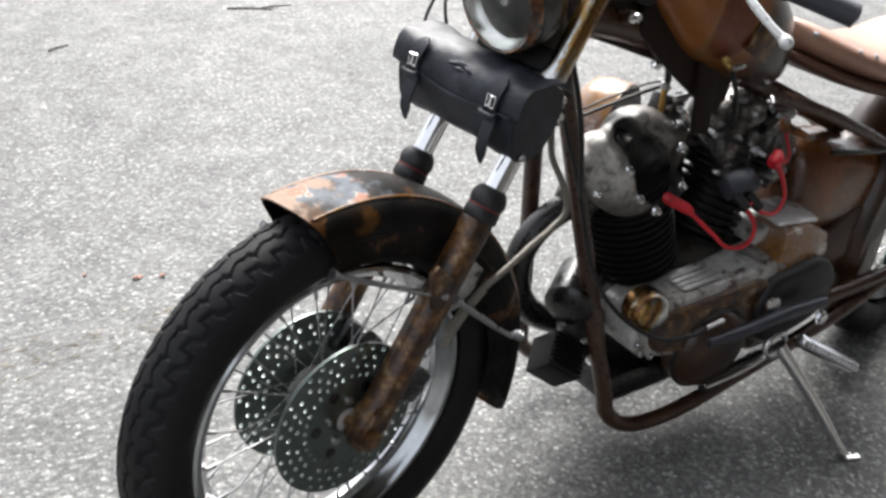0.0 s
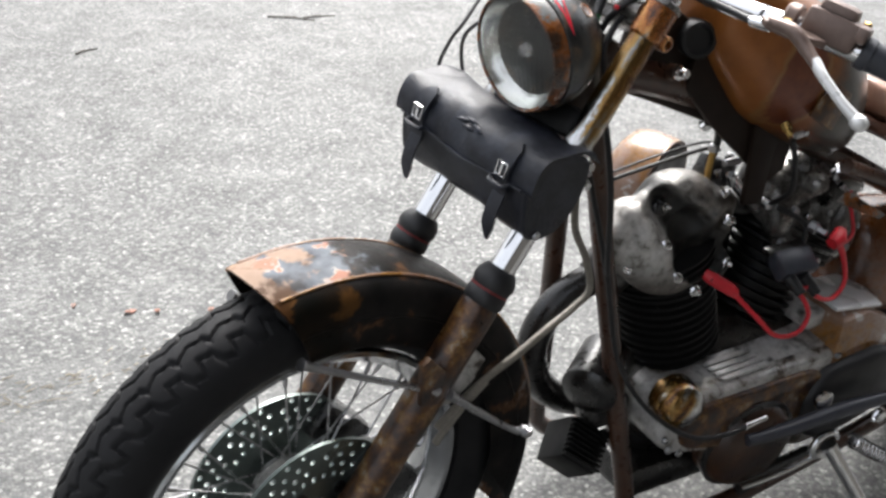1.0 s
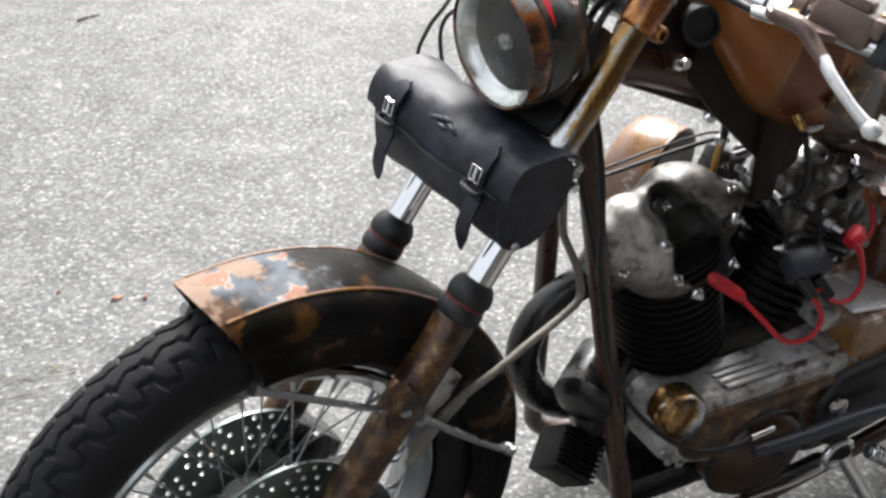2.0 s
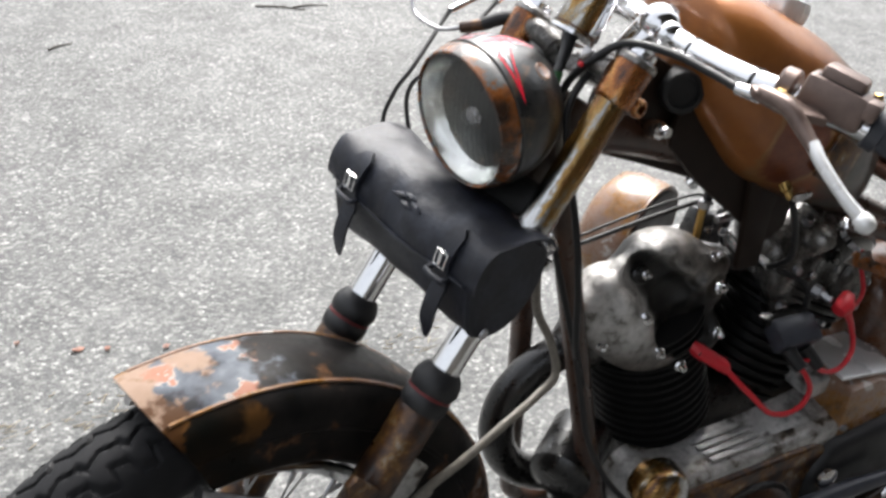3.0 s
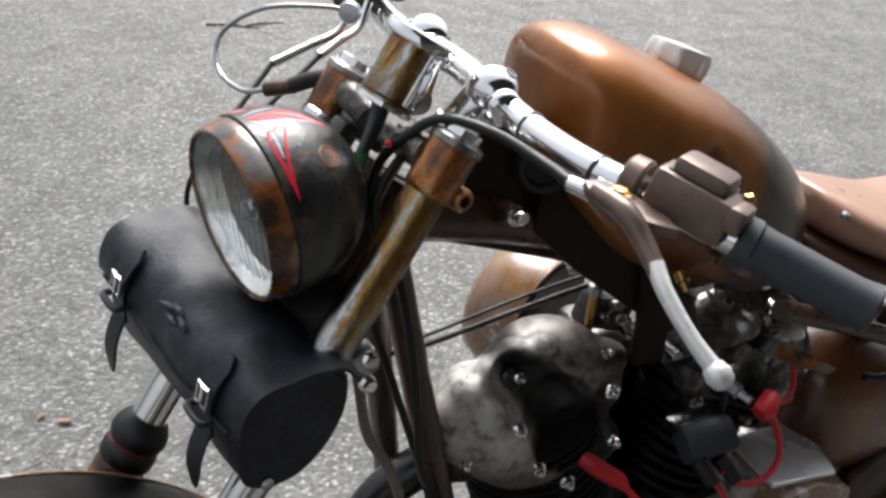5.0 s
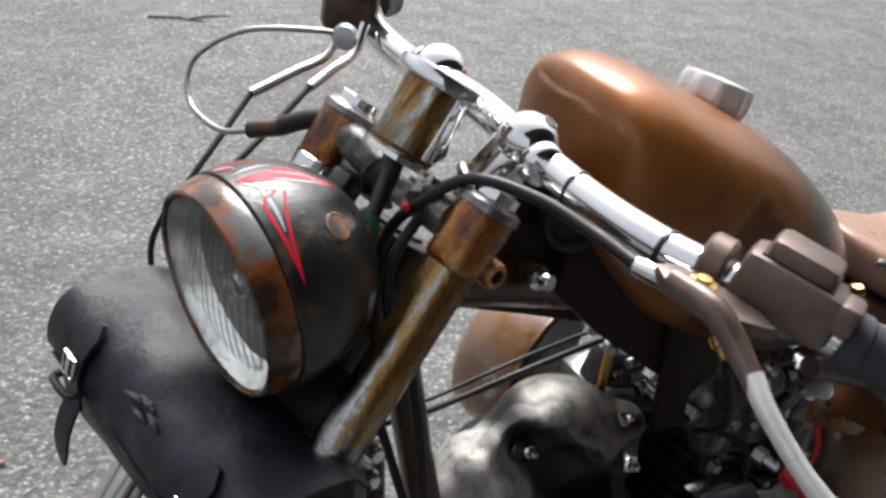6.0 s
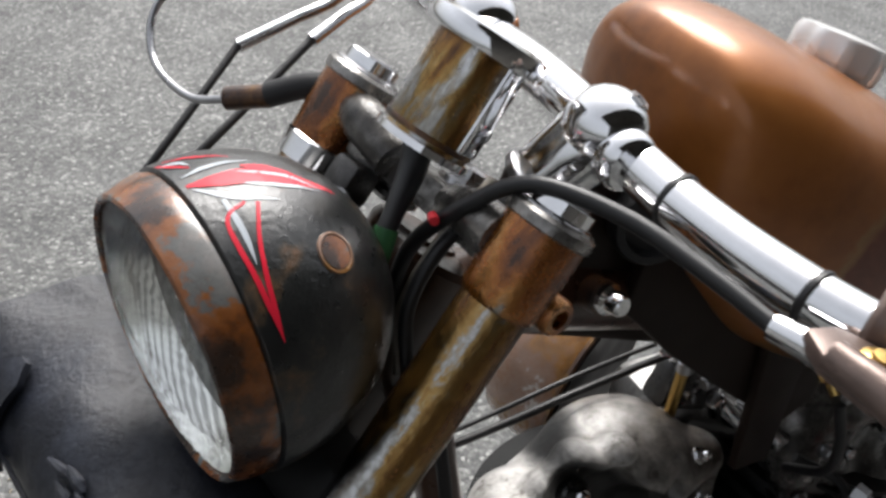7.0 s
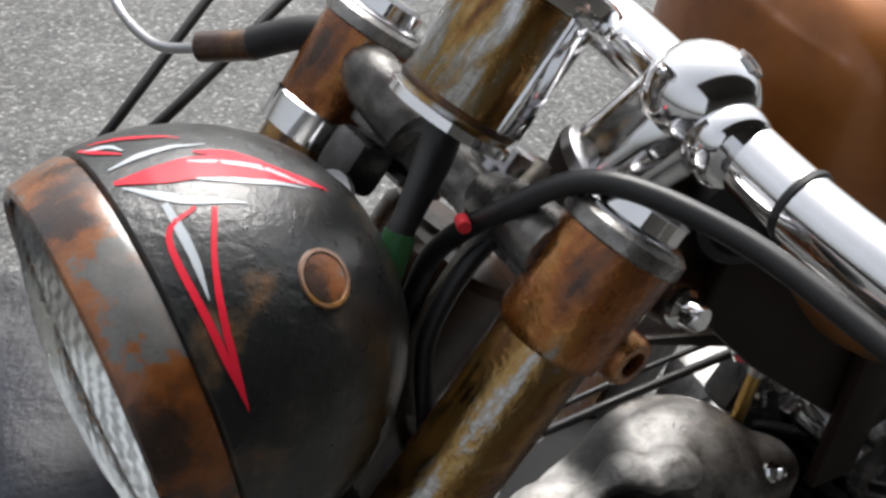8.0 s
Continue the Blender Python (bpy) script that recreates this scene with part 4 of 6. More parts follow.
near_bar = [(0.545, -0.090, 1.038), (0.556, -0.170, 1.035), (0.580, -0.235, 1.033), (0.622, -0.296, 1.019), (0.670, -0.354, 1.002)]
pts = [mirror_bar(p) for p in near_bar[::-1]] + [BM] + [Vector(p) for p in near_bar]
bar = part("handlebar", sweep(pts, 0.0136, 24), CHROME, BIKE, "chromed handlebar with black cable bands")
for p, q in (((0.5450, -0.090, 1.038), (0.5457, -0.0955, 1.0377)), ((0.5565, -0.172, 1.0350), (0.5575, -0.1775, 1.0348))):
    part("cable_band", rod(p, q, 0.0146, 24), BLACKRUB, bar)
for sg in (-1, 1):
    base = fork(1.028, sg * 0.45, -0.035)
    top = BM + Vector((0.005, 0.070, -0.001)) * sg
    d = (top - base).normalized()
    across = (L - d * L.dot(d)).normalized()
    fore = d.cross(across)
    tall = (top - base).length
    body = bmesh.new()
    rows = []
    for f, k in ((0.0, 0.86), (0.06, 0.96), (0.5, 1.0), (0.80, 1.03), (0.92, 0.98), (1.0, 0.85)):
        ring = []
        for i in range(48):
            q = 2 * math.pi * i / 48
            c_, s_ = math.cos(q), math.sin(q)
            flute = 1.0 - (0.10 if f < 0.85 else 0.0) * max(0.0, math.cos(q * 4 + 0.8)) ** 2
            ring.append(base + d * (tall * f) + (across * math.copysign(abs(c_) ** 0.85, c_) * 0.0205 + fore * math.copysign(abs(s_) ** 0.85, s_) * 0.0185) * (k * flute))
        rows.append(ring)
    ring_skin(body, rows)
    r = part("riser", body, CHROME, bar, "chromed fluted handlebar riser", 30)
    part("riser_foot", lathe([(-0.004, 0.019), (-0.003, 0.0225), (0.002, 0.0225), (0.004, 0.020)], base, d, 32), STEEL, r)
    lathe_dome = lathe([(0.0235 * math.sin(radians(q)), 0.0235 * math.cos(radians(q))) for q in (-70, -50, -30, -10, 10, 25, 40, 55, 68, 80, 89)], top, d, 40)
    part("riser_dome", lathe_dome, CHROME, r)
    part("clamp_ring", lathe([(0.014, 0.0150), (0.017, 0.0170), (0.024, 0.0168), (0.0275, 0.0156), (0.029, 0.0140)], top - Vector((0.001, 0, 0.0045)), Vector((0.02, 0.997, 0.060)) * sg, 32), CHROME, r)
    part("clamp_screw", lathe([(0.0215, 0.0066), (0.0240, 0.0062), (0.0240, 0.0038), (0.0210, 0.0038)], top, d, 6), STEEL, r)
# small speedometer between the risers
SB = Vector((0.460, 0.006, 1.026))
sp = part("speedometer", lathe([(0.0, 0.010), (0.001, 0.0235), (0.004, 0.0250), (0.056, 0.0250), (0.058, 0.023)], SB, U, 40), RUSTCHROME, BIKE, "small rust-stained chrome speedometer")
part("bezel", lathe([(0.054, 0.0255), (0.0555, 0.0335), (0.060, 0.0350), (0.066, 0.0335), (0.068, 0.0285), (0.066, 0.0270)], SB, U, 40, cap=False), CHROME, sp)
part("dial_glass", lathe([(0.0655, 0.0272), (0.067, 0.015), (0.0675, 0.0)], SB, U, 32), GLASS, sp)
part("dial", lathe([(0.060, 0.0265), (0.0605, 0.0)], SB, U, 32), BLACKRUB, sp)
part("base_lip", lathe([(-0.003, 0.020), (-0.002, 0.027), (0.002, 0.027), (0.003, 0.025)], SB, U, 40), CHROME, sp)
part("drive_cable", sweep([SB + Vector((-0.002, 0, -0.001)), (0.451, -0.002, 1.014), (0.437, -0.014, 0.999), (0.4285, -0.0205, 0.987), (0.422, -0.026, 0.965), (0.430, -0.020, 0.92)], [0.0085, 0.0075, 0.0055, 0.0052, 0.0052, 0.0052], 12), BLACKRUB, sp, "black speedometer cable")
part("cable_sleeve", sweep([(0.4325, -0.0175, 0.9935), (0.4245, -0.0245, 0.975)], 0.0064, 12, smooth=False), GREENTUBE, sp, "green cable sleeve")
part("wire_tip", rod((0.4475, -0.0330, 1.0080), (0.4450, -0.0400, 1.0095), 0.0027, 12), REDRUB, sp, "red wire tip")
part("cup_bracket", block((0.052, 0.018, 0.004), frame_at(SB + U * 0.029 + Vector((0.010, -0.0215, 0.0)), U, Vector((0.35, -0.93, 0))), 0.0015), CHROME, sp, "bright steel bracket")
part("cup_seam", lathe([(0.0045, 0.0252), (0.006, 0.0256), (0.0075, 0.0252)], SB, U, 36), RUSTBROWN, sp)
part("clamp_nut", lathe([(0, 0.012), (0.003, 0.0165), (0.006, 0.0165), (0.008, 0.013), (0.015, 0.0125)], (0.468, 0.044, 0.968), U, 24), DARKCAST, clamp)
part("clamp_arm", sweep([fork(1.008, 0.95, 0.0), fork(1.006, 0.62, 0.010), fork(1.000, 0.30, 0.004)], [0.012, 0.0135, 0.012], 14), TOPCAST, clamp)
part("clamp_arm", sweep([fork(1.004, -0.86, 0.010), fork(1.004, -0.55, 0.008), fork(1.000, -0.28, -0.004)], [0.014, 0.0125, 0.012], 14), TOPCAST, clamp)
# grips
for sg in (-1, 1):
    g0, g1 = Vector((0.607, -0.278, 1.0265)), Vector((0.674, -0.358, 1.000))
    if sg > 0:
        g0, g1 = mirror_bar(g0), mirror_bar(g1)
    ln = (g1 - g0).length
    prof = [(0, 0.0165), (0.001, 0.0195), (0.012, 0.0200), (0.014, 0.0180), (0.017, 0.0178), (ln - 0.008, 0.0175), (ln - 0.003, 0.0185), (ln - 0.001, 0.017), (ln, 0.011)]
    g = part("grip", lathe(prof, g0, g1 - g0, 32), GRIPRUB, bar, "black rubber handlebar grip")
    part("bar_end", lathe([(ln - 0.001, 0.0112), (ln + 0.002, 0.010), (ln + 0.0025, 0.0)], g0, g1 - g0, 24), STEEL, g)
# switch housing, kickstand's side
hx = Vector((0.585, -0.250, 1.040))
hd = (Vector((0.607, -0.278, 1.0265)) - Vector((0.560, -0.190, 1.045))).normalized()
hm = frame_at(hx, hd, (0.1, 0.1, 1))
sw = block((0.066, 0.040, 0.036), hm @ Matrix.Translation((0, 0, 0.004)), 0.007)
block((0.044, 0.036, 0.020), hm @ Matrix.Translation((-0.002, 0.004, 0.024)), 0.006, sw)
block((0.014, 0.030, 0.020), hm @ Matrix.Translation((0.034, -0.006, 0.012)), 0.004, sw)
sw = part("switch_housing", sw, PERCH, bar, "brown weathered switch housing")
part("housing_seam", block((0.046, 0.0375, 0.0012), hm @ Matrix.Translation((-0.002, 0.004, 0.0215)), 0), BLACKRUB, sw)
part("housing_screw", hexbolt(hm @ Vector((0.030, 0.012, 0.020)), (hm.to_3x3() @ Vector((0.6, 0.5, 0.6))), 0.004, 0.006), BRASS, sw)
# clutch perch and lever
lp = Vector((0.535, -0.226, 1.037))
pa = Vector((0.02, -0.10, 0.99)).normalized()
perch = plate([(-0.030, -0.007), (-0.014, -0.015), (0.010, -0.014), (0.032, 0.000), (0.048, 0.014), (0.030, 0.020), (-0.008, 0.015), (-0.024, 0.008)], lp - pa * 0.004, (0.16, -0.95, -0.12), (0.95, 0.16, 0.02), 0.009)
pc = part("clutch_perch", perch, PERCH, bar, "brown weathered clutch lever perch")
part("perch_clamp", rod((0.5615, -0.200, 1.0445), (0.569, -0.216, 1.043), 0.0185, 24), PERCH, pc)
part("perch_bolt", lathe([(0, 0.0085), (0.002, 0.0085), (0.003, 0.0050), (0.005, 0.0045), (0.0055, 0.0)], lp + pa * 0.008, pa, 24), BRASS, pc, "brass-coloured pivot bolt")
lev = sweep([lp + Vector((-0.012, 0.012, 0.006)), lp + Vector((-0.008, -0.020, 0.004)), (0.531, -0.268, 1.027), (0.528, -0.302, 1.008), (0.532, -0.330, 0.990), (0.539, -0.352, 0.976)], [0.0075, 0.0090, 0.0080, 0.0052, 0.0048, 0.0054], 16)
part("clutch_lever", lev, PERCH, pc, "worn lever, brown at the pivot")
lv2 = sweep([(0.5302, -0.283, 1.0195), (0.528, -0.302, 1.008), (0.532, -0.330, 0.990), (0.539, -0.352, 0.976)], [0.0068, 0.0062, 0.0057, 0.0066], 16)
part("lever_blade", lv2, BAREALLOY, pc, "bright bare alloy lever blade")
part("lever_ball", lathe([(-0.010, 0.004), (-0.007, 0.0078), (0.0, 0.0098), (0.007, 0.0078), (0.010, 0.004)], (0.540, -0.355, 0.974), (0.3, -0.8, -0.5), 24), BAREALLOY, pc)
part("cable_ferrule", sweep([(0.5235, -0.184, 1.0345), (0.530, -0.208, 1.036)], [0.0062, 0.0075], 14, smooth=False), CHROME, pc)
part("clutch_cable", sweep([(0.5240, -0.187, 1.0348), (0.516, -0.150, 1.039), (0.502, -0.105, 1.043), (0.478, -0.064, 1.040), (0.458, -0.042, 1.016), (0.448, -0.018, 0.980), (0.447, -0.008, 0.932), (0.450, -0.004, 0.87)], [0.0044, 0.0044, 0.0044, 0.0044, 0.0044, 0.0044, 0.0044, 0.0044], 12), BLACKRUB, bar, "thick black clutch cable")
part("wiring", sweep([(0.500, -0.030, 1.010), (0.466, -0.030, 0.995), (0.440, -0.038, 0.958), (0.440, -0.050, 0.915), (0.455, -0.02, 0.87)], 0.0040, 10), BLACKRUB, bar)
part("wiring", sweep([(0.505, 0.000, 1.000), (0.472, -0.012, 0.978), (0.450, -0.018, 0.940), (0.450, -0.025, 0.90)], 0.004, 10), HOSEGREY, bar)
# controls of the other side
far_h = mirror_bar((0.580, -0.240, 1.040))
fd = (mirror_bar((0.607, -0.278, 1.0265)) - mirror_bar((0.560, -0.190, 1.045))).normalized()
fm = frame_at(far_h + Vector((-0.028, -0.020, 0.006)), fd, (0, 0, 1))
ms = block((0.085, 0.052, 0.048), fm, 0.010)
ms = part("master_cylinder", ms, FRAMEBROWN, bar, "dark brown brake master cylinder")
part("reservoir_cap", block((0.060, 0.046, 0.010), fm @ Matrix.Translation((0, 0, 0.029)), 0.004), SHELLPAINT, ms)
ball = Vector((0.512, 0.196, 1.043))
part("banjo", lathe([(-0.008, 0.007), (-0.006, 0.0105), (0.004, 0.0118), (0.009, 0.009), (0.010, 0.0)], ball, (-0.6, -0.75, 0.25), 24), STEEL, ms, "steel banjo fitting")
part("brake_line", sweep([ball, (0.488, 0.205, 1.046), (0.435, 0.232, 1.038), (0.395, 0.240, 1.012), (0.383, 0.215, 0.985), (0.390, 0.168, 0.980), (0.407, 0.141, 0.989)], 0.0026, 10), STEEL, ms, "curved bare steel brake line")
part("line_joint", rod((0.405, 0.143, 0.989), (0.427, 0.124, 0.998), 0.0072, 16), RUSTBROWN, ms)
part("brake_hose", sweep([(0.425, 0.126, 0.998), (0.445, 0.110, 1.010), (0.463, 0.092, 1.012), (0.462, 0.070, 0.985)], 0.0078, 14), BLACKRUB, ms, "black rubber brake hose")
for fe, el, low in (((0.452, 0.248, 0.973), (0.532, 0.262, 1.000), ((0.382, 0.200, 0.921), (0.360, 0.200, 0.890), (0.349, 0.200, 0.844), (0.365, 0.170, 0.780))), ((0.477, 0.185, 1.003), (0.530, 0.210, 1.022), ((0.388, 0.140, 0.954), (0.352, 0.150, 0.916), (0.357, 0.150, 0.863), (0.380, 0.140, 0.790)))):
    fe, el = Vector(fe), Vector(el)
    part("throttle_elbow", sweep([fe, fe.lerp(el, 0.55), el, el + Vector((0.014, 0.012, 0.022))], [0.0052, 0.0046, 0.0046, 0.0046], 12), CHROME, ms)
    part("throttle_cable", sweep([fe, *low], 0.0028, 10), BLACKRUB, ms, "thin black throttle cable")

# fuel tank: rounded sections along its length
def loft(sections, seg=40, power=2.6):
    """Sections of (x, y, z, half width, half height), skinned into one rounded body."""
    bm = bmesh.new()
    rings = []
    for x, y, z, w, h in sections:
        ring = []
        for k in range(seg):
            a = 2 * math.pi * k / seg
            c, s = math.cos(a), math.sin(a)
            ring.append(Vector((x, y + w * math.copysign(abs(c) ** (2 / power), c), z + h * math.copysign(abs(s) ** (2 / power), s))))
        rings.append(ring)
    ring_skin(bm, rings)
    return bm


def smooth_rows(rows, n=5):
    out = []
    arr = [np.array(r, float) for r in rows]
    arr = [2 * arr[0] - arr[1]] + arr + [2 * arr[-1] - arr[-2]]
    for i in range(1, len(arr) - 2):
        for k in range(n):
            t = k / n
            a, b, c, d = arr[i - 1:i + 3]
            out.append(0.5 * (2 * b + (c - a) * t + (2 * a - 5 * b + 4 * c - d) * t * t + (3 * b - a - 3 * c + d) * t ** 3))
    out.append(arr[-2])
    return [[float(v) for v in r] for r in out]


TANK_ROWS = [(0.642, 0.054, 1.008, 0.012, 0.012), (0.648, 0.054, 1.004, 0.048, 0.044), (0.666, 0.053, 0.992, 0.084, 0.072), (0.71, 0.051, 0.968, 0.103, 0.095), (0.77, 0.048, 0.93, 0.11, 0.11), (0.86, 0.044, 0.89, 0.11, 0.112), (0.93, 0.042, 0.856, 0.1, 0.102), (0.985, 0.041, 0.828, 0.08, 0.086), (1.022, 0.04, 0.81, 0.05, 0.058), (1.035, 0.04, 0.802, 0.012, 0.014)]
tank = part("fuel_tank", loft(smooth_rows(TANK_ROWS)), TANKPAINT, BIKE, "glossy copper-brown peanut fuel tank", 60)
cp = Vector((0.828, 0.063, 1.010))
ca = Vector((0.30, 0.08, 0.95))
cap = bmesh.new()
a_, u_, v_ = basis(ca)
prof = [(0.0, 0.030), (0.004, 0.034), (0.012, 0.0355), (0.024, 0.0355), (0.029, 0.033), (0.0305, 0.026), (0.0315, 0.0)]
seg = 56
rings = []
for s, r in prof:
    rings.append([cp + a_.normalized() * s + (u_ * math.cos(2 * math.pi * k / seg) + v_ * math.sin(2 * math.pi * k / seg)) * (r * (1 - (0.055 if (k // 3) % 2 and 0.003 < s < 0.027 else 0))) for k in range(seg)])
ring_skin(cap, rings)
part("filler_cap", cap, BAREALLOY, tank, "chromed ribbed filler cap", 30)
part("filler_neck", lathe([(-0.012, 0.034), (0.0, 0.031), (0.003, 0.029)], cp, ca, 40), RUSTBROWN, tank)
part("petcock", lathe([(0, 0.008), (0.010, 0.008), (0.012, 0.005), (0.022, 0.0045)], (0.800, -0.050, 0.832), (0, -0.75, -0.6), 18), BRASS, tank, "brass fuel tap")
part("petcock_lever", block((0.030, 0.007, 0.009), frame_at((0.812, -0.074, 0.824), (1, 0.1, 0.1), (0, 0, 1)), 0.002), STEEL, tank)
part("tank_tab", plate([(-0.03, -0.02), (0.03, -0.03), (0.036, 0.03), (-0.02, 0.04)], (0.86, -0.066, 0.86), (1, 0, -0.3), (0, 0, 1), 0.006), RUSTBROWN, tank)
part("fuel_line", sweep([(0.800, -0.072, 0.815), (0.82, -0.075, 0.77), (0.845, -0.06, 0.72), (0.86, -0.02, 0.68)], 0.0045, 10), BLACKRUB, tank)

# seat
SEAT_ROWS = [(1.052, 0.045, 0.838, 0.012, 0.010), (1.062, 0.045, 0.834, 0.045, 0.024), (1.10, 0.046, 0.818, 0.082, 0.032), (1.18, 0.050, 0.790, 0.108, 0.036), (1.30, 0.055, 0.758, 0.120, 0.038), (1.44, 0.06, 0.752, 0.125, 0.040), (1.54, 0.06, 0.775, 0.115, 0.036), (1.58, 0.06, 0.790, 0.05, 0.016)]
seat = part("seat", loft(smooth_rows([(x + 0.016, *r) for x, *r in SEAT_ROWS]), 40, 2.3), SEATHIDE, BIKE, "tan brown leather solo seat", 60)
part("seat_pan", loft(smooth_rows([(x + 0.004, y, z - 0.040, w * 0.97, h * 0.42) for x, y, z, w, h in SEAT_ROWS]), 32, 3.0), SEATSIDE, seat)
for k in range(8):
    x = 1.085 + k * 0.05
    part("seat_stud", lathe([(-0.002, 0.006), (0.002, 0.0055), (0.004, 0.0)], (x, 0.045 - float(np.interp(x, [1.06, 1.1, 1.18, 1.3, 1.45], [0.04, 0.068, 0.092, 0.104, 0.11])), float(np.interp(x, [1.06, 1.1, 1.18, 1.3, 1.45], [0.85, 0.836, 0.81, 0.78, 0.775]))), (0, -0.5, 0.85), 12), STEEL, seat)

# engine
ENG = part("engine", loft(smooth_rows([(0.72, 0.07, 0.30, 0.05, 0.09), (0.76, 0.07, 0.30, 0.075, 0.125), (0.86, 0.07, 0.30, 0.085, 0.145), (0.98, 0.07, 0.30, 0.085, 0.145), (1.10, 0.07, 0.30, 0.08, 0.13), (1.16, 0.07, 0.30, 0.05, 0.08)]), 36, 3.2), GRIME, BIKE, "oily V-twin engine with grey alloy covers")
FRONT_AX = Vector((-0.36, 0.0, 0.93)).normalized()
REAR_AX = Vector((0.36, 0.0, 0.93)).normalized()


def finned(o, ax, n, r0, r1, gap):
    bm = bmesh.new()
    prof = []
    for k in range(n):
        s = k * gap
        prof += [(s, r0), (s + gap * 0.12, r1), (s + gap * 0.45, r1), (s + gap * 0.57, r0)]
    return lathe(prof, o, ax, 40)


part("front_cylinder", finned(Vector((0.795, 0.066, 0.395)), FRONT_AX, 10, 0.070, 0.091, 0.0165), BLACKIRON, ENG, "black finned cylinder")
part("rear_cylinder", finned(Vector((0.955, 0.072, 0.395)), REAR_AX, 10, 0.062, 0.079, 0.0165), BLACKIRON, ENG, "black finned cylinder")
for o, ax in ((Vector((0.738, 0.072, 0.545)), FRONT_AX), (Vector((1.012, 0.072, 0.545)), REAR_AX)):
    for k in range(4):
        part("head_fin", lathe([(k * 0.014, 0.060), (k * 0.014 + 0.002, 0.096), (k * 0.014 + 0.0065, 0.096), (k * 0.014 + 0.008, 0.060)], o, ax, 40), BLACKIRON, ENG)


BODY_BLOBS = [((0.700, 0.080, 0.595), (0.090, 0.078, 0.060)), ((0.755, 0.018, 0.590), (0.052, 0.030, 0.050)), ((0.700, 0.004, 0.562), (0.062, 0.026, 0.036)), ((0.792, 0.030, 0.640), (0.030, 0.034, 0.044)), ((0.700, 0.130, 0.640), (0.070, 0.050, 0.055)), ((0.690, 0.030, 0.630), (0.050, 0.024, 0.045)), ((0.742, 0.026, 0.628), (0.040, 0.024, 0.040)), ((0.662, 0.034, 0.655), (0.046, 0.030, 0.042))]
BODY_CUTS = [((0.715, -0.030, 0.632), 0.040), ((0.765, -0.040, 0.640), 0.030)]
LOBE_BLOBS = [((0.628, 0.043, 0.600), (0.054, 0.052, 0.062)), ((0.606, 0.046, 0.560), (0.040, 0.046, 0.044)), ((0.655, 0.008, 0.560), (0.040, 0.024, 0.036)), ((0.632, 0.040, 0.660), (0.030, 0.034, 0.028)), ((0.690, 0.004, 0.545), (0.030, 0.018, 0.020))]
CAST_BLOBS = [((0.690, 0.050, 0.684), (0.034, 0.036, 0.024)), ((0.752, 0.050, 0.674), (0.060, 0.058, 0.038)),
              ((0.795, 0.040, 0.650), (0.036, 0.042, 0.044)), ((0.725, 0.070, 0.688), (0.056, 0.050, 0.028)), ((0.710, 0.115, 0.668), (0.062, 0.045, 0.040)), ((0.815, 0.056, 0.680), (0.020, 0.020, 0.020)), ((0.735, 0.004, 0.688), (0.018, 0.018, 0.016)), ((0.800, 0.010, 0.620), (0.024, 0.020, 0.030))]
CAST_CUTS = [((0.690, -0.014, 0.640), 0.046), ((0.730, -0.030, 0.628), 0.050), ((0.640, -0.022, 0.668), 0.022), ((0.768, -0.010, 0.700), 0.018), ((0.596, -0.006, 0.634), 0.018), ((0.655, -0.010, 0.676), 0.036), ((0.690, -0.018, 0.664), 0.044), ((0.742, -0.036, 0.636), 0.044)]


def rocker_box(shift, flip, lobe):
    """A lumpy cast head and rocker box, bare grey over an oily body, with a ring of bolts."""
    def move(p):
        return Vector((0.740 + flip * (p[0] - 0.740), p[1], p[2])) + Vector(shift)
    def moved(rows):
        return [(tuple(move(c)), r) for c, r in rows]
    box = part("rocker_box", casting(moved(CAST_BLOBS), moved(CAST_CUTS), 0.0038, 0.012), TOPCAST, ENG, "oil-stained grey cast rocker box", 75)
    part("rocker_end", casting(moved(LOBE_BLOBS), moved(CAST_CUTS), 0.0038, 0.012), lobe, box, "bare pale grey rocker end casting", 75)
    part("cylinder_head", casting(moved(BODY_BLOBS), moved(BODY_CUTS), 0.005, 0.014), GRIME, box, "oil-blackened cylinder head")
    for p, ax in (((0.682, 0.012, 0.624), (-0.2, -1, 0.3)), ((0.684, -0.014, 0.574), (-0.2, -1, 0.1)), ((0.722, -0.022, 0.556), (-0.1, -1, 0.0)), ((0.788, -0.002, 0.648), (0.1, -1, 0.2)), ((0.797, -0.004, 0.590), (0.2, -1, 0.0)), ((0.604, 0.006, 0.592), (-0.6, -0.8, 0.0)), ((0.632, -0.006, 0.560), (-0.3, -1, 0)), ((0.655, 0.012, 0.690), (-0.2, -0.6, 0.8)), ((0.765, 0.020, 0.712), (0.2, -0.4, 0.9)), ((0.745, 0.004, 0.630), (0.1, -1, 0.2))):
        part("head_bolt", hexbolt(move(p), (ax[0] * flip, ax[1], ax[2]), 0.0066, 0.011), STEEL, box)
    part("shaft_plug", hexbolt(move((0.696, 0.008, 0.650)), (0, -1, 0.1), 0.010, 0.010), GRIME, box)
    for k in range(3):
        part("cast_rib", block((0.004, 0.030, 0.020), frame_at(move((0.742 + 0.012 * k, 0.040, 0.714 - 0.003 * k)), (1, 0, 0.2), (0, 0, 1)), 0.0015), TOPCAST, box)
    return box


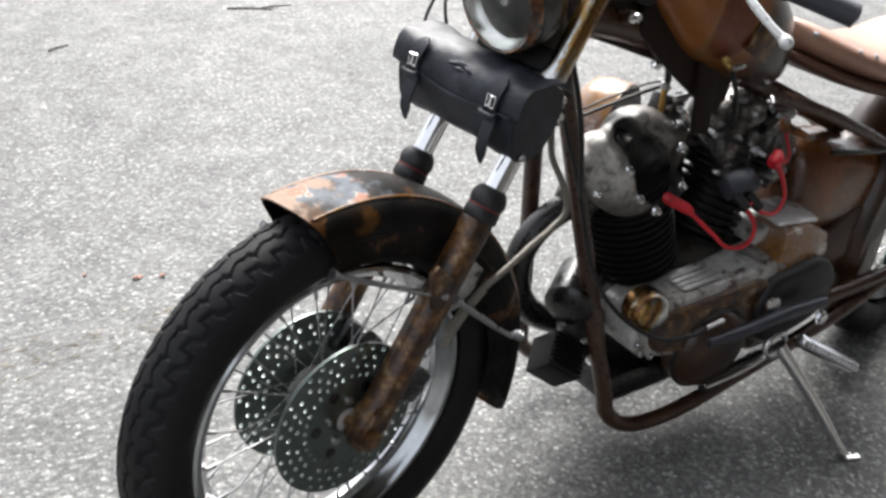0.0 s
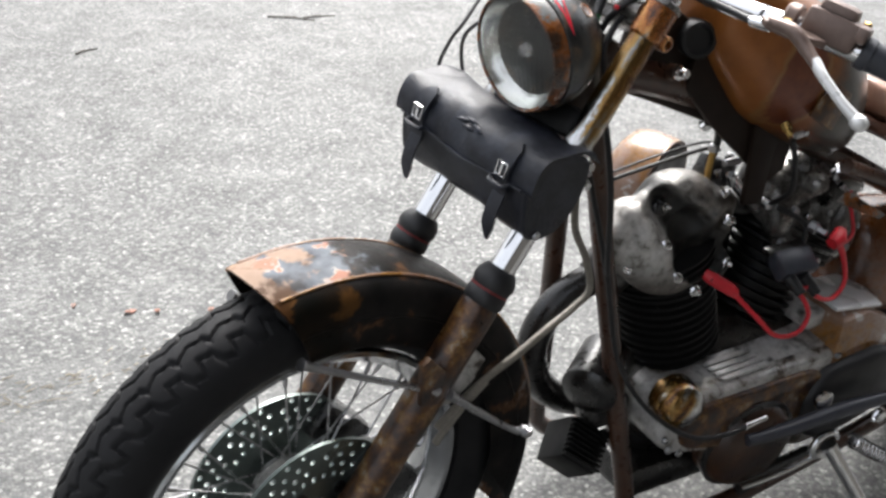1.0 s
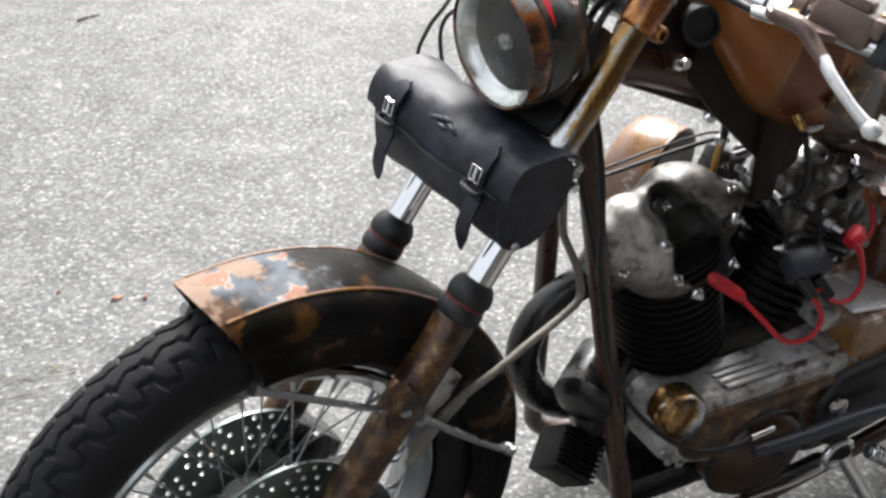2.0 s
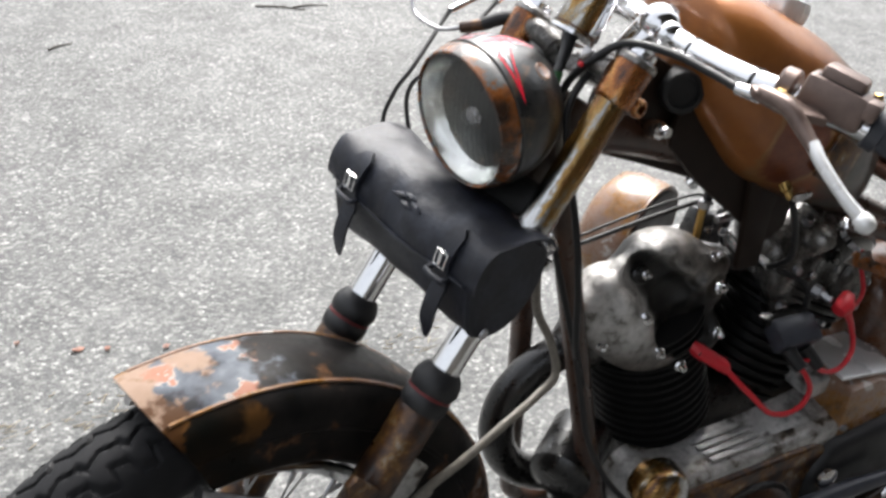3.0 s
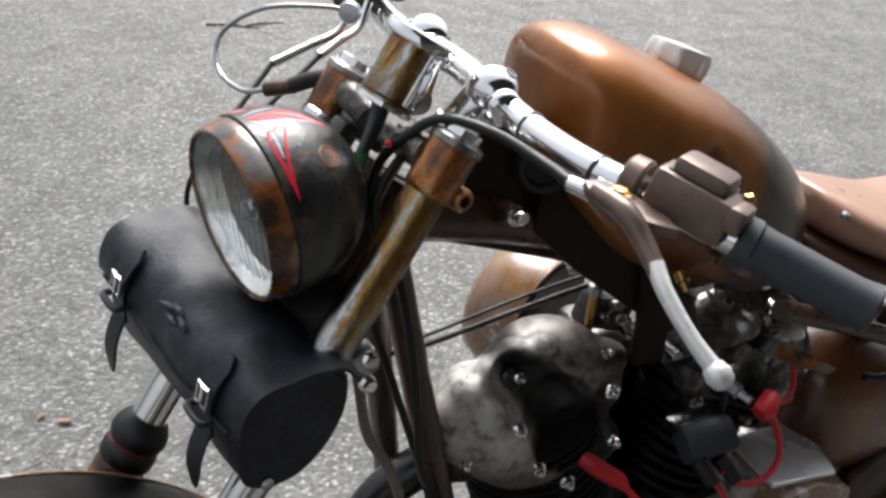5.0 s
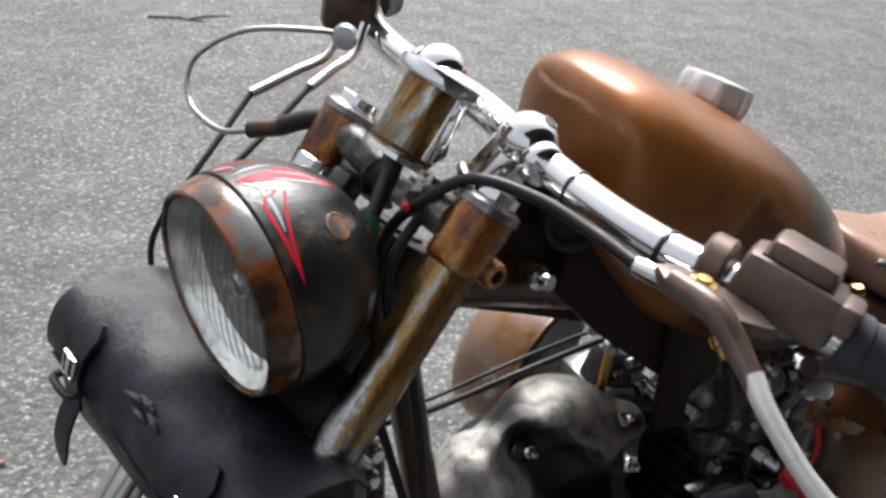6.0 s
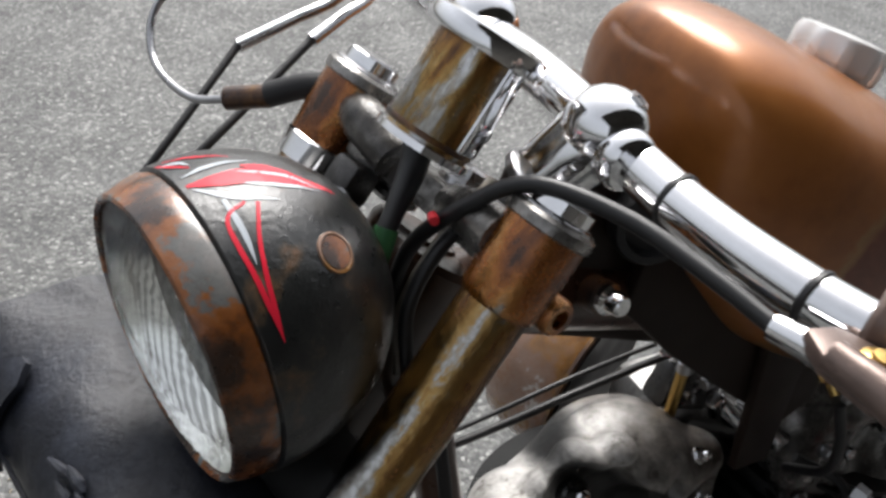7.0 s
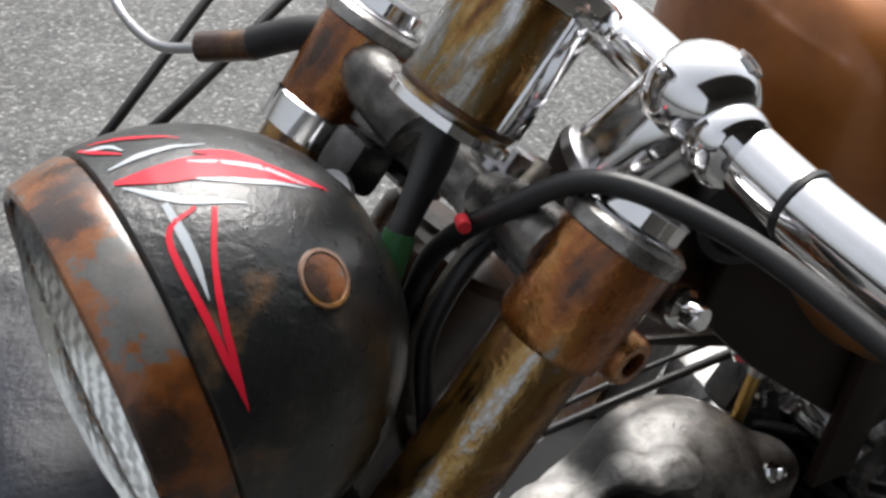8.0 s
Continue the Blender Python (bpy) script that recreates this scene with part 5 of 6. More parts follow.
def stained_head():
    """Cast alloy: dull pale where dry, brown grey and glossy where oil has run, painted black in its hollow."""
    m, t, b, co = shader("oil_run_casting", coat=0.5, wet=0.12)
    sep = t.nodes.new("ShaderNodeSeparateXYZ")
    t.links.new(co, sep.inputs[0])
    big, mid, fine = noise_tex(t, co, 22, 5, 0.6), noise_tex(t, co, 55, 5, 0.65), noise_tex(t, co, 170, 4, 0.7)

    def sums(a, k, c):
        n = t.nodes.new("ShaderNodeMath")
        n.operation = 'MULTIPLY_ADD'
        t.links.new(a, n.inputs[0])
        n.inputs[1].default_value = k
        if isinstance(c, float):
            n.inputs[2].default_value = c
        else:
            t.links.new(c, n.inputs[2])
        return n.outputs[0]

    def least(a, c):
        n = t.nodes.new("ShaderNodeMath")
        n.operation = 'MINIMUM'
        t.links.new(a, n.inputs[0])
        t.links.new(c, n.inputs[1])
        return n.outputs[0]

    # shade and dirt painted black in the hollow behind the front lobe and under the dome; the dome browns towards the
    # back
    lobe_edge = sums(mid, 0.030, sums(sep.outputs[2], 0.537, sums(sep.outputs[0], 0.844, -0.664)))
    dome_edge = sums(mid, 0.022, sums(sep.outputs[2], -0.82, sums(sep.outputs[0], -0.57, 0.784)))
    hollow_black = ramp(t, least(lobe_edge, dome_edge), [(0.0, grey(0.0)), (0.006, grey(0.7)), (0.014, grey(1.0))])
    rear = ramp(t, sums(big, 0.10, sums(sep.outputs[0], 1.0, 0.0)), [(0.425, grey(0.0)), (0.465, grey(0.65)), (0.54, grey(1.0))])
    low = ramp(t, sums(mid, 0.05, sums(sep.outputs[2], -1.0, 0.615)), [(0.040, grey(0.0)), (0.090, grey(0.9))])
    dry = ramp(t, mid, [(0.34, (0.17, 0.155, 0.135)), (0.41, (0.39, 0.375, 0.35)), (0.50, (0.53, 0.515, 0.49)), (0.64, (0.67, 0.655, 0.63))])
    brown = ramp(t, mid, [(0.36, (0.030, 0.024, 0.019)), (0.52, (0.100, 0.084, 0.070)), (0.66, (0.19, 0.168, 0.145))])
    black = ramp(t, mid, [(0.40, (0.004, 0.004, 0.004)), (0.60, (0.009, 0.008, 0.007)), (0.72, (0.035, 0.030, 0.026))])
    t.links.new(mix(t, hollow_black, mix(t, low, mix(t, rear, dry, brown), brown), black), b.inputs["Base Color"])
    t.links.new(mix(t, rear, grey(0.55), ramp(t, mid, [(0.35, grey(0.30)), (0.65, grey(0.48))])), b.inputs["Roughness"])
    t.links.new(mix(t, hollow_black, grey(0.15), grey(0.0)), b.inputs["Metallic"])
    t.links.new(mix(t, hollow_black, grey(0.45), grey(0.06)), b.inputs["Coat Weight"])
    bump(t, b, sums(fine, 0.45, sums(mid, 1.0, 0.0)), 0.75, 0.0022)
    return m


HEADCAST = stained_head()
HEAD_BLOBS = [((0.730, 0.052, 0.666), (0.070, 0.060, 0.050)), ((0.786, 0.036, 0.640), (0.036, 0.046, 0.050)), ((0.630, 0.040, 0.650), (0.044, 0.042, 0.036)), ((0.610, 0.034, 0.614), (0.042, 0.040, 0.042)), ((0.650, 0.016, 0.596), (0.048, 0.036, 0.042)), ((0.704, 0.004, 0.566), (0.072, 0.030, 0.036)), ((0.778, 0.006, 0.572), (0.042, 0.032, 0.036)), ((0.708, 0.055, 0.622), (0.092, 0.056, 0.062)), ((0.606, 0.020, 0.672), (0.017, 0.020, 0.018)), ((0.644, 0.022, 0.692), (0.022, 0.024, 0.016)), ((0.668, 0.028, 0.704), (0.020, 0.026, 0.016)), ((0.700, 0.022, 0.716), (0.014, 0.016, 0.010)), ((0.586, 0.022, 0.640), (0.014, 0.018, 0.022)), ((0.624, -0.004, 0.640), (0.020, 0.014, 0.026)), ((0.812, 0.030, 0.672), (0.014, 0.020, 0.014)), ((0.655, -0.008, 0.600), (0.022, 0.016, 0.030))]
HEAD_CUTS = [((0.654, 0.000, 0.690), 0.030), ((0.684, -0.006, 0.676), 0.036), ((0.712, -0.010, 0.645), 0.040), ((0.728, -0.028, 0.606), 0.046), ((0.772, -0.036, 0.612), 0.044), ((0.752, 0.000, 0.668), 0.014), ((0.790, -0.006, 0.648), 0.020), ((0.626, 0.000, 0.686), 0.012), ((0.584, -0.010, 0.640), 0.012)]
head = part("front_head", casting(HEAD_BLOBS, HEAD_CUTS, 0.0036, 0.013), HEADCAST, ENG, "cast rocker box, pale in front, oil-browned behind, its hollow painted dark", 75)
for p, ax, rr in (((0.660, -0.012, 0.630), (-0.2, -1, 0.25), 0.0085), ((0.690, -0.022, 0.574), (-0.2, -1, 0.1), 0.0088), ((0.733, -0.026, 0.546), (-0.1, -1, 0.0), 0.0088), ((0.770, -0.022, 0.664), (0.1, -1, 0.2), 0.0078), ((0.795, -0.018, 0.583), (0.2, -1, 0.0), 0.0082), ((0.668, 0.016, 0.680), (-0.1, -1, 0.4), 0.0060), ((0.604, -0.002, 0.592), (-0.4, -0.9, 0.0), 0.0070), ((0.782, 0.012, 0.690), (0.3, -0.7, 0.7), 0.0070), ((0.800, 0.010, 0.640), (0.4, -0.9, 0.1), 0.0070)):
    rr *= 0.78
    nut = hexbolt(p, ax, rr, 0.009)
    lathe([(0.008, rr * 0.78), (0.0125, rr * 0.62), (0.0145, 0.0)], p, ax, 16, nut)
    part("head_nut", nut, CHROME, head, "bright domed head nut")
part("shaft_plug", lathe([(-0.004, 0.014), (0.004, 0.014), (0.006, 0.011), (0.0045, 0.009)], (0.664, 0.022, 0.678), (-0.1, -1, 0.4), 24), GRIME, head)
for k in range(4):
    part("head_rib", block((0.090, 0.012, 0.0045), frame_at((0.735, 0.004 - 0.002 * k, 0.530 - 0.011 * k), (0.98, -0.04, -0.18), (0, 0, 1)), 0.0015), BLACKIRON, head)
rocker_box((0.262, 0.010, -0.005), -1, TOPCAST)
part("exhaust_port", lathe([(0, 0.042), (0.02, 0.044), (0.036, 0.036), (0.046, 0.030)], (0.645, 0.070, 0.555), (-0.80, 0.05, -0.45), 32), DARKCAST, ENG, "bare grey exhaust port casting")
part("exhaust_pipe", sweep([(0.625, 0.072, 0.542), (0.572, 0.084, 0.505), (0.537, 0.090, 0.458), (0.529, 0.092, 0.400), (0.556, 0.096, 0.335), (0.612, 0.102, 0.284), (0.690, 0.115, 0.244), (0.80, 0.155, 0.185), (0.95, 0.21, 0.155), (1.5, 0.22, 0.16)], 0.026, 20), GRIME, ENG, "black exhaust pipe")
# spark plugs and leads
part("spark_plug", lathe([(0, 0.010), (0.012, 0.010), (0.013, 0.006), (0.03, 0.0055)], (0.757, -0.005, 0.563), (0.15, -0.95, 0.0), 6), STEEL, ENG)
part("spark_plug", lathe([(0, 0.010), (0.012, 0.010), (0.013, 0.006), (0.03, 0.0055)], (0.945, -0.040, 0.640), (0.25, -0.9, -0.1), 6), STEEL, ENG)
coil = block((0.072, 0.046, 0.036), frame_at((0.908, -0.058, 0.584), (0.98, -0.10, 0.10), (-0.1, -0.55, 0.8)), 0.008)
coil = part("ignition_coil", coil, COILBLK, BIKE, "blue-black plastic ignition coil")
part("coil_bracket", block((0.075, 0.022, 0.010), frame_at((0.906, -0.034, 0.600), (0.98, -0.05, 0.10), (0, 0, 1)), 0.003), GRIME, coil)
part("coil_tower", sweep([(0.885, -0.075, 0.572), (0.895, -0.100, 0.552)], [0.011, 0.009], 12, smooth=False), BLACKRUB, coil)
part("coil_tower", sweep([(0.915, -0.078, 0.570), (0.930, -0.102, 0.548)], [0.011, 0.009], 12, smooth=False), BLACKRUB, coil)
part("ignition_lead", sweep([(0.790, -0.050, 0.549), (0.806, -0.066, 0.532), (0.833, -0.085, 0.506), (0.860, -0.096, 0.482), (0.890, -0.100, 0.473), (0.922, -0.100, 0.478), (0.932, -0.099, 0.505), (0.914, -0.095, 0.535), (0.896, -0.082, 0.553)], 0.0042, 12), REDRUB, coil, "red spark plug lead with rubber boot")
part("lead_boot", sweep([(0.757, -0.016, 0.567), (0.766, -0.028, 0.562), (0.790, -0.050, 0.549), (0.797, -0.057, 0.541)], [0.0088, 0.0112, 0.0104, 0.0055], 14), REDRUB, coil)
part("ignition_lead", sweep([(0.912, -0.090, 0.560), (0.950, -0.096, 0.533), (0.992, -0.092, 0.525), (1.016, -0.086, 0.548), (1.002, -0.080, 0.590), (0.980, -0.076, 0.622)], [0.0045, 0.004, 0.004, 0.004, 0.0045, 0.007], 12), REDRUB, coil, "red spark plug lead with rubber boot")
part("lead_boot", sweep([(0.962, -0.078, 0.622), (0.975, -0.076, 0.629), (0.990, -0.066, 0.636)], [0.011, 0.0145, 0.010], 14, smooth=False), REDRUB, coil)
part("red_wire", sweep([(0.990, -0.066, 0.634), (1.030, -0.055, 0.606), (1.060, -0.040, 0.615), (1.062, -0.02, 0.65)], 0.0035, 10), REDRUB, coil)
# primary cover and cases
PY = -0.088


def stadium(x0, z0, r0, x1, z1, r1, n=20):
    an = math.atan2(z1 - z0, x1 - x0)
    off = math.acos((r0 - r1) / math.hypot(x1 - x0, z1 - z0))
    pts = [(x0 + r0 * math.cos(an + off + (2 * math.pi - 2 * off) * k / n), z0 + r0 * math.sin(an + off + (2 * math.pi - 2 * off) * k / n)) for k in range(n + 1)]
    pts += [(x1 + r1 * math.cos(an - off + 2 * off * k / n), z1 + r1 * math.sin(an - off + 2 * off * k / n)) for k in range(n + 1)]
    return pts


def cover(outline, y0, y1, inset, bm=None):
    """A cover with a rounded edge, from its outline in x and z."""
    bm = bm or bmesh.new()
    c = np.mean(np.array(outline), 0)
    rings = []
    for y, k in ((y0, 0.0), (y1 + inset, 0.0), (y1 + inset * 0.35, inset * 0.3), (y1, inset)):
        ring = []
        for x, z in outline:
            d = np.array((x, z)) - c
            q = c + d * (1 - k / np.hypot(*d))
            ring.append(Vector((q[0], y, q[1])))
        rings.append(ring)
    ring_skin(bm, rings)
    return bm


prim = part("primary_cover", cover(stadium(0.735, 0.320, 0.055, 1.060, 0.298, 0.104), 0.02, PY, 0.016), PRIMARY, ENG, "rust-stained grey primary cover")
part("cover_face", cover(stadium(0.760, 0.318, 0.044, 0.99, 0.305, 0.072), PY, PY - 0.010, 0.010), RUSTBROWN, prim, "rust-brown raised face")
part("clutch_cover", cover(stadium(1.078, 0.300, 0.080, 1.160, 0.318, 0.076), PY + 0.03, PY - 0.024, 0.016), BLACKRUB, prim, "matt black clutch cover")
for k in range(4):
    part("cover_rib", block((0.105, 0.010, 0.005), frame_at((0.850 + 0.003 * k, PY + 0.058 - 0.013 * k, 0.3945 - k * 0.0012), (0.985, 0, 0.10), (0, -0.1, 0.99)), 0.002), ALLOY, prim)
part("case_top", block((0.38, 0.135, 0.030), frame_at((0.970, -0.002, 0.388), (0.988, 0, 0.10), (0, -0.12, 1)), 0.010), ALLOY, prim, "grey alloy case top")
part("inspection_cap", lathe([(-0.02, 0.042), (0.008, 0.042), (0.020, 0.037), (0.029, 0.025), (0.033, 0.0)], (0.700, PY + 0.004, 0.376), (-0.25, -0.95, 0.1), 32), RUSTCHROME, prim, "domed rust-stained cap")
part("cover_cap", lathe([(0, 0.020), (0.006, 0.020), (0.010, 0.014), (0.012, 0.0)], (1.022, PY - 0.030, 0.325), (0, -1, 0), 24), CHROME, prim)
drum = part("alternator_cover", lathe([(0.0, 0.092), (0.030, 0.090), (0.050, 0.080), (0.060, 0.062), (0.064, 0.030), (0.064, 0.0)], (0.895, -0.060, 0.250), (-0.05, -0.98, -0.12), 40), OILPAINT, ENG, "oily dark brown drum-shaped cover")
part("drum_rim", lathe([(0.026, 0.088), (0.028, 0.0945), (0.034, 0.0945), (0.036, 0.088)], (0.895, -0.060, 0.250), (-0.05, -0.98, -0.12), 40), GRIME, drum)
part("gearbox", block((0.26, 0.15, 0.24), frame_at((1.250, 0.045, 0.330), (1, 0.0, 0.03), (0, 0, 1)), 0.030), GRIME, ENG, "grimy dark gearbox casting")
part("sump", block((0.40, 0.13, 0.07), frame_at((0.900, 0.035, 0.165), (1, 0.0, 0.05), (0, 0, 1)), 0.020), GRIME, ENG, "oily black sump")
part("gear_case", plate([(-0.075, -0.055), (0.060, -0.060), (0.080, -0.020), (0.066, 0.030), (-0.010, 0.062), (-0.070, 0.052)], (1.125, -0.090, 0.412), (1, 0, 0.02), (0, 0, 1), -0.12, None, 0.008), PRIMER, ENG, "rust-brown starter housing")
part("case_lid", plate([(-0.070, -0.045), (0.045, -0.050), (0.062, 0.0), (0.040, 0.055), (-0.066, 0.050)], (1.110, -0.030, 0.474), (1, 0, -0.06), (0, 1, 0.05), 0.008, None, 0.003), BAREALLOY, ENG, "pale alloy lid of the starter housing")
part("case_bracket", block((0.085, 0.09, 0.030), frame_at((1.060, 0.000, 0.445), (0.97, 0.0, 0.2), (0, 0, 1)), 0.006), ALLOY, ENG)
for x, z in [(0.9 + (x - 0.9) * 0.965, 0.305 + (z - 0.305) * 0.90) for x, z in stadium(0.735, 0.320, 0.055, 1.060, 0.298, 0.104)[::4]]:
    part("cover_screw", hexbolt((x, PY - 0.0005, z), (0, -1, 0), 0.0055, 0.006), STEEL, prim)
part("shift_arm", sweep([(0.845, -0.125, 0.290), (0.93, -0.135, 0.300), (1.05, -0.145, 0.318), (1.15, -0.150, 0.322)], [0.010, 0.013, 0.014, 0.012], 14), COILBLK, ENG, "dull dark shift linkage")
part("linkage_bolt", hexbolt((1.147, -0.150, 0.286), (0, -1, 0), 0.012, 0.012), CHROME, ENG)
part("clutch_cable_lower", sweep([(0.448, 0.00, 0.86), (0.530, -0.035, 0.62), (0.575, -0.055, 0.47), (0.630, -0.085, 0.385), (0.700, -0.125, 0.338), (0.770, -0.140, 0.335), (0.812, -0.142, 0.345)], 0.0042, 10, n=6), BLACKRUB, ENG, "black clutch cable looping to the cover")
part("cable_end", sweep([(0.805, -0.142, 0.343), (0.850, -0.142, 0.350)], [0.0055, 0.0045], 10, smooth=False), CHROME, ENG)
# carburettor side bits between the cylinders
part("carburettor", block((0.075, 0.070, 0.085), frame_at((0.875, 0.150, 0.60), (1, 0, 0), (0, 0, 1)), 0.014), ALLOY, ENG, "small grey carburettor")
part("intake", sweep([(0.80, 0.09, 0.61), (0.87, 0.12, 0.62), (0.95, 0.09, 0.61)], 0.022, 16), GRIME, ENG)
for p, q, r, mt in (((0.790, 0.060, 0.690), (0.788, 0.060, 0.748), 0.0055, BRASS), ((0.789, 0.060, 0.742), (0.788, 0.060, 0.754), 0.0085, STEEL), ((0.872, 0.060, 0.668), (0.918, 0.050, 0.628), 0.0070, STEEL), ((0.846, 0.060, 0.690), (0.880, 0.058, 0.660), 0.0095, CHROME), ((0.91, 0.08, 0.655), (0.91, 0.02, 0.650), 0.009, STEEL), ((0.820, 0.060, 0.718), (0.862, 0.062, 0.722), 0.0060, STEEL), ((0.835, 0.055, 0.700), (0.852, 0.060, 0.676), 0.0075, CHROME)):
    part("linkage_rod", rod(p, q, r, 14), mt, ENG)
random.seed(23)
for k in range(9):
    p = Vector((0.800 + 0.062 * random.random(), 0.066 + 0.018 * random.random(), 0.682 + 0.040 * random.random()))
    part("choke_fitting", block((0.010 + 0.012 * random.random(), 0.010, 0.008 + 0.010 * random.random()), frame_at(p, (random.uniform(-1, 1), random.uniform(-1, 1), random.uniform(-1, 1)), (0, 0, 1)), 0.0025), (STEEL, GRIME, CHROME)[k % 3], ENG)
part("choke_body", block((0.074, 0.030, 0.046), frame_at((0.832, 0.088, 0.694), (0.95, 0, -0.3), (0, 0, 1)), 0.008), DARKCAST, ENG, "dark cast choke body")
part("pushrod_cover", block((0.15, 0.05, 0.22), frame_at((0.875, 0.135, 0.500), (1, 0, 0), (0, 0, 1)), 0.012), BLACKIRON, ENG, "black casting between the cylinders")
part("oil_line", sweep([(0.90, 0.0, 0.66), (0.94, -0.03, 0.64), (0.945, -0.035, 0.60), (0.93, -0.02, 0.56)], 0.0045, 10), BLACKRUB, ENG)
part("rusty_bracket", plate([(0, -0.012), (0.10, -0.008), (0.115, 0.004), (0.02, 0.014)], (0.985, -0.040, 0.690), (0.9, -0.25, -0.35), (0.2, 0.5, 0.8), 0.004), RIMPAINT, ENG, "orange rusted bracket")
part("horn_cover", lathe([(0, 0.03), (0.012, 0.032), (0.02, 0.02), (0.022, 0)], (1.035, -0.010, 0.700), (0.1, -0.6, 0.8), 24), CHROME, ENG)

# air cleaner on the other side
ACC = Vector((0.843, 0.208, 0.600))
ACA = Vector((-0.40, 0.90, 0.08))
ac = part("air_cleaner", lathe([(0.0, 0.088), (0.002, 0.094), (0.010, 0.0955), (0.050, 0.094), (0.074, 0.086), (0.088, 0.066), (0.095, 0.038), (0.097, 0.0)], ACC, ACA, 48, cap=False), PRIMER, BIKE, "tan round air cleaner cover with chipped paint")
part("filter_element", lathe([(-0.006, 0.055), (-0.004, 0.086), (0.05, 0.086), (0.05, 0.0)], ACC, ACA, 48), BLACKRUB, ac, "black filter element")
part("rolled_rim", lathe([(-0.001, 0.0880), (-0.003, 0.0920), (-0.001, 0.0952), (0.003, 0.0940), (0.002, 0.0880)], ACC, ACA, 48, closed=True), RUSTBROWN, ac)
part("back_plate", lathe([(-0.002, 0.0), (-0.002, 0.062), (0.012, 0.064), (0.012, 0.0)], ACC, ACA, 40), GRIME, ac)
part("choke_cable", sweep([(0.835, 0.090, 0.728), (0.804, 0.090, 0.733), (0.705, 0.090, 0.716), (0.592, 0.092, 0.692), (0.535, 0.104, 0.680)], 0.0036, 10), BLACKRUB, BIKE, "thin black control cable")
part("choke_cable", sweep([(0.838, 0.102, 0.728), (0.804, 0.100, 0.740), (0.705, 0.100, 0.724), (0.592, 0.100, 0.698), (0.537, 0.108, 0.688)], 0.0022, 10), BLACKRUB, BIKE, "thin black control cable")

# oil tank, regulator and other items of the frame
OILROWS = [(1.15, 0.055, 0.50, 0.02, 0.03), (1.165, 0.055, 0.50, 0.07, 0.085), (1.22, 0.055, 0.495, 0.095, 0.105), (1.32, 0.055, 0.485, 0.10, 0.105), (1.42, 0.055, 0.475, 0.09, 0.095), (1.46, 0.055, 0.47, 0.05, 0.06)]
part("oil_tank", loft(smooth_rows(OILROWS), 36, 3.0), OILBROWN, BIKE, "brown rounded oil tank", 60)
part("battery_strap", sweep([(1.19, -0.045, 0.60), (1.24, -0.06, 0.60), (1.33, -0.06, 0.59), (1.40, -0.055, 0.60)], 0.006, 10), GRIME, BIKE)
part("breather_hose", sweep([(1.44, -0.055, 0.45), (1.465, -0.075, 0.41), (1.455, -0.08, 0.34), (1.47, -0.075, 0.29)], 0.006, 12), TEALTUBE, BIKE, "faded teal breather hose")
reg = block((0.074, 0.074, 0.070), frame_at((0.596, 0.022, 0.236), (0.75, -0.35, -0.5), (0.3, -0.8, 0.5)), 0.004)
reg = part("regulator", reg, BLACKIRON, BIKE, "finned black voltage regulator")
rm = frame_at((0.596, 0.022, 0.236), (0.75, -0.35, -0.5), (0.3, -0.8, 0.5))
for k in range(8):
    part("regulator_fin", block((0.074, 0.0032, 0.014), rm @ Matrix.Translation((0, -0.032 + k * 0.0091, 0.040)), 0.001), BLACKIRON, reg)
part("oil_filter", lathe([(0, 0.038), (0.006, 0.046), (0.095, 0.046), (0.104, 0.038), (0.108, 0.020)], (0.660, 0.050, 0.395), (-0.75, -0.5, -0.25), 32), GRIME, BIKE, "black oil filter can")
part("engine_mount", block((0.09, 0.05, 0.05), frame_at((0.655, 0.03, 0.300), (0.9, -0.2, 0.3), (0, 0, 1)), 0.010), DARKCAST, BIKE)
part("engine_mount", block((0.09, 0.09, 0.03), frame_at((0.75, 0.05, 0.155), (1, 0, 0.1), (0, 0, 1)), 0.008), GRIME, BIKE)
part("brake_hose_front", sweep([(0.225, -0.110, 0.470), (0.290, -0.100, 0.519), (0.350, -0.090, 0.545), (0.407, -0.075, 0.566), (0.470, -0.050, 0.576), (0.502, -0.040, 0.595), (0.488, -0.035, 0.644), (0.461, -0.030, 0.693), (0.446, -0.034, 0.750), (0.438, -0.036, 0.785)], 0.0055, 12), HOSEGREY, BIKE, "grey front brake hose")
part("brake_hose_front", sweep([(0.300, -0.100, 0.522), (0.262, -0.106, 0.490), (0.230, -0.105, 0.440)], 0.0055, 12), HOSEGREY, BIKE)
junction = part("hose_junction", block((0.026, 0.020, 0.030), frame_at((0.444, -0.034, 0.790), (1, 0.1, 0.3), (0, 0, 1)), 0.004), STEEL, BIKE, "steel brake hose junction")
part("junction_bolt", hexbolt((0.446, -0.044, 0.796), (0.1, -1, 0.2), 0.0065, 0.010), CHROME, junction)
part("junction_bolt", hexbolt((0.446, -0.044, 0.770), (0.1, -1, 0.1), 0.0065, 0.010), CHROME, junction)
part("wire_loom", sweep([(0.480, 0.020, 0.900), (0.492, -0.010, 0.84), (0.500, -0.030, 0.78), (0.505, -0.045, 0.72), (0.520, -0.045, 0.64), (0.560, -0.020, 0.57), (0.60, 0.0, 0.50)], 0.0045, 10), BLACKRUB, BIKE)

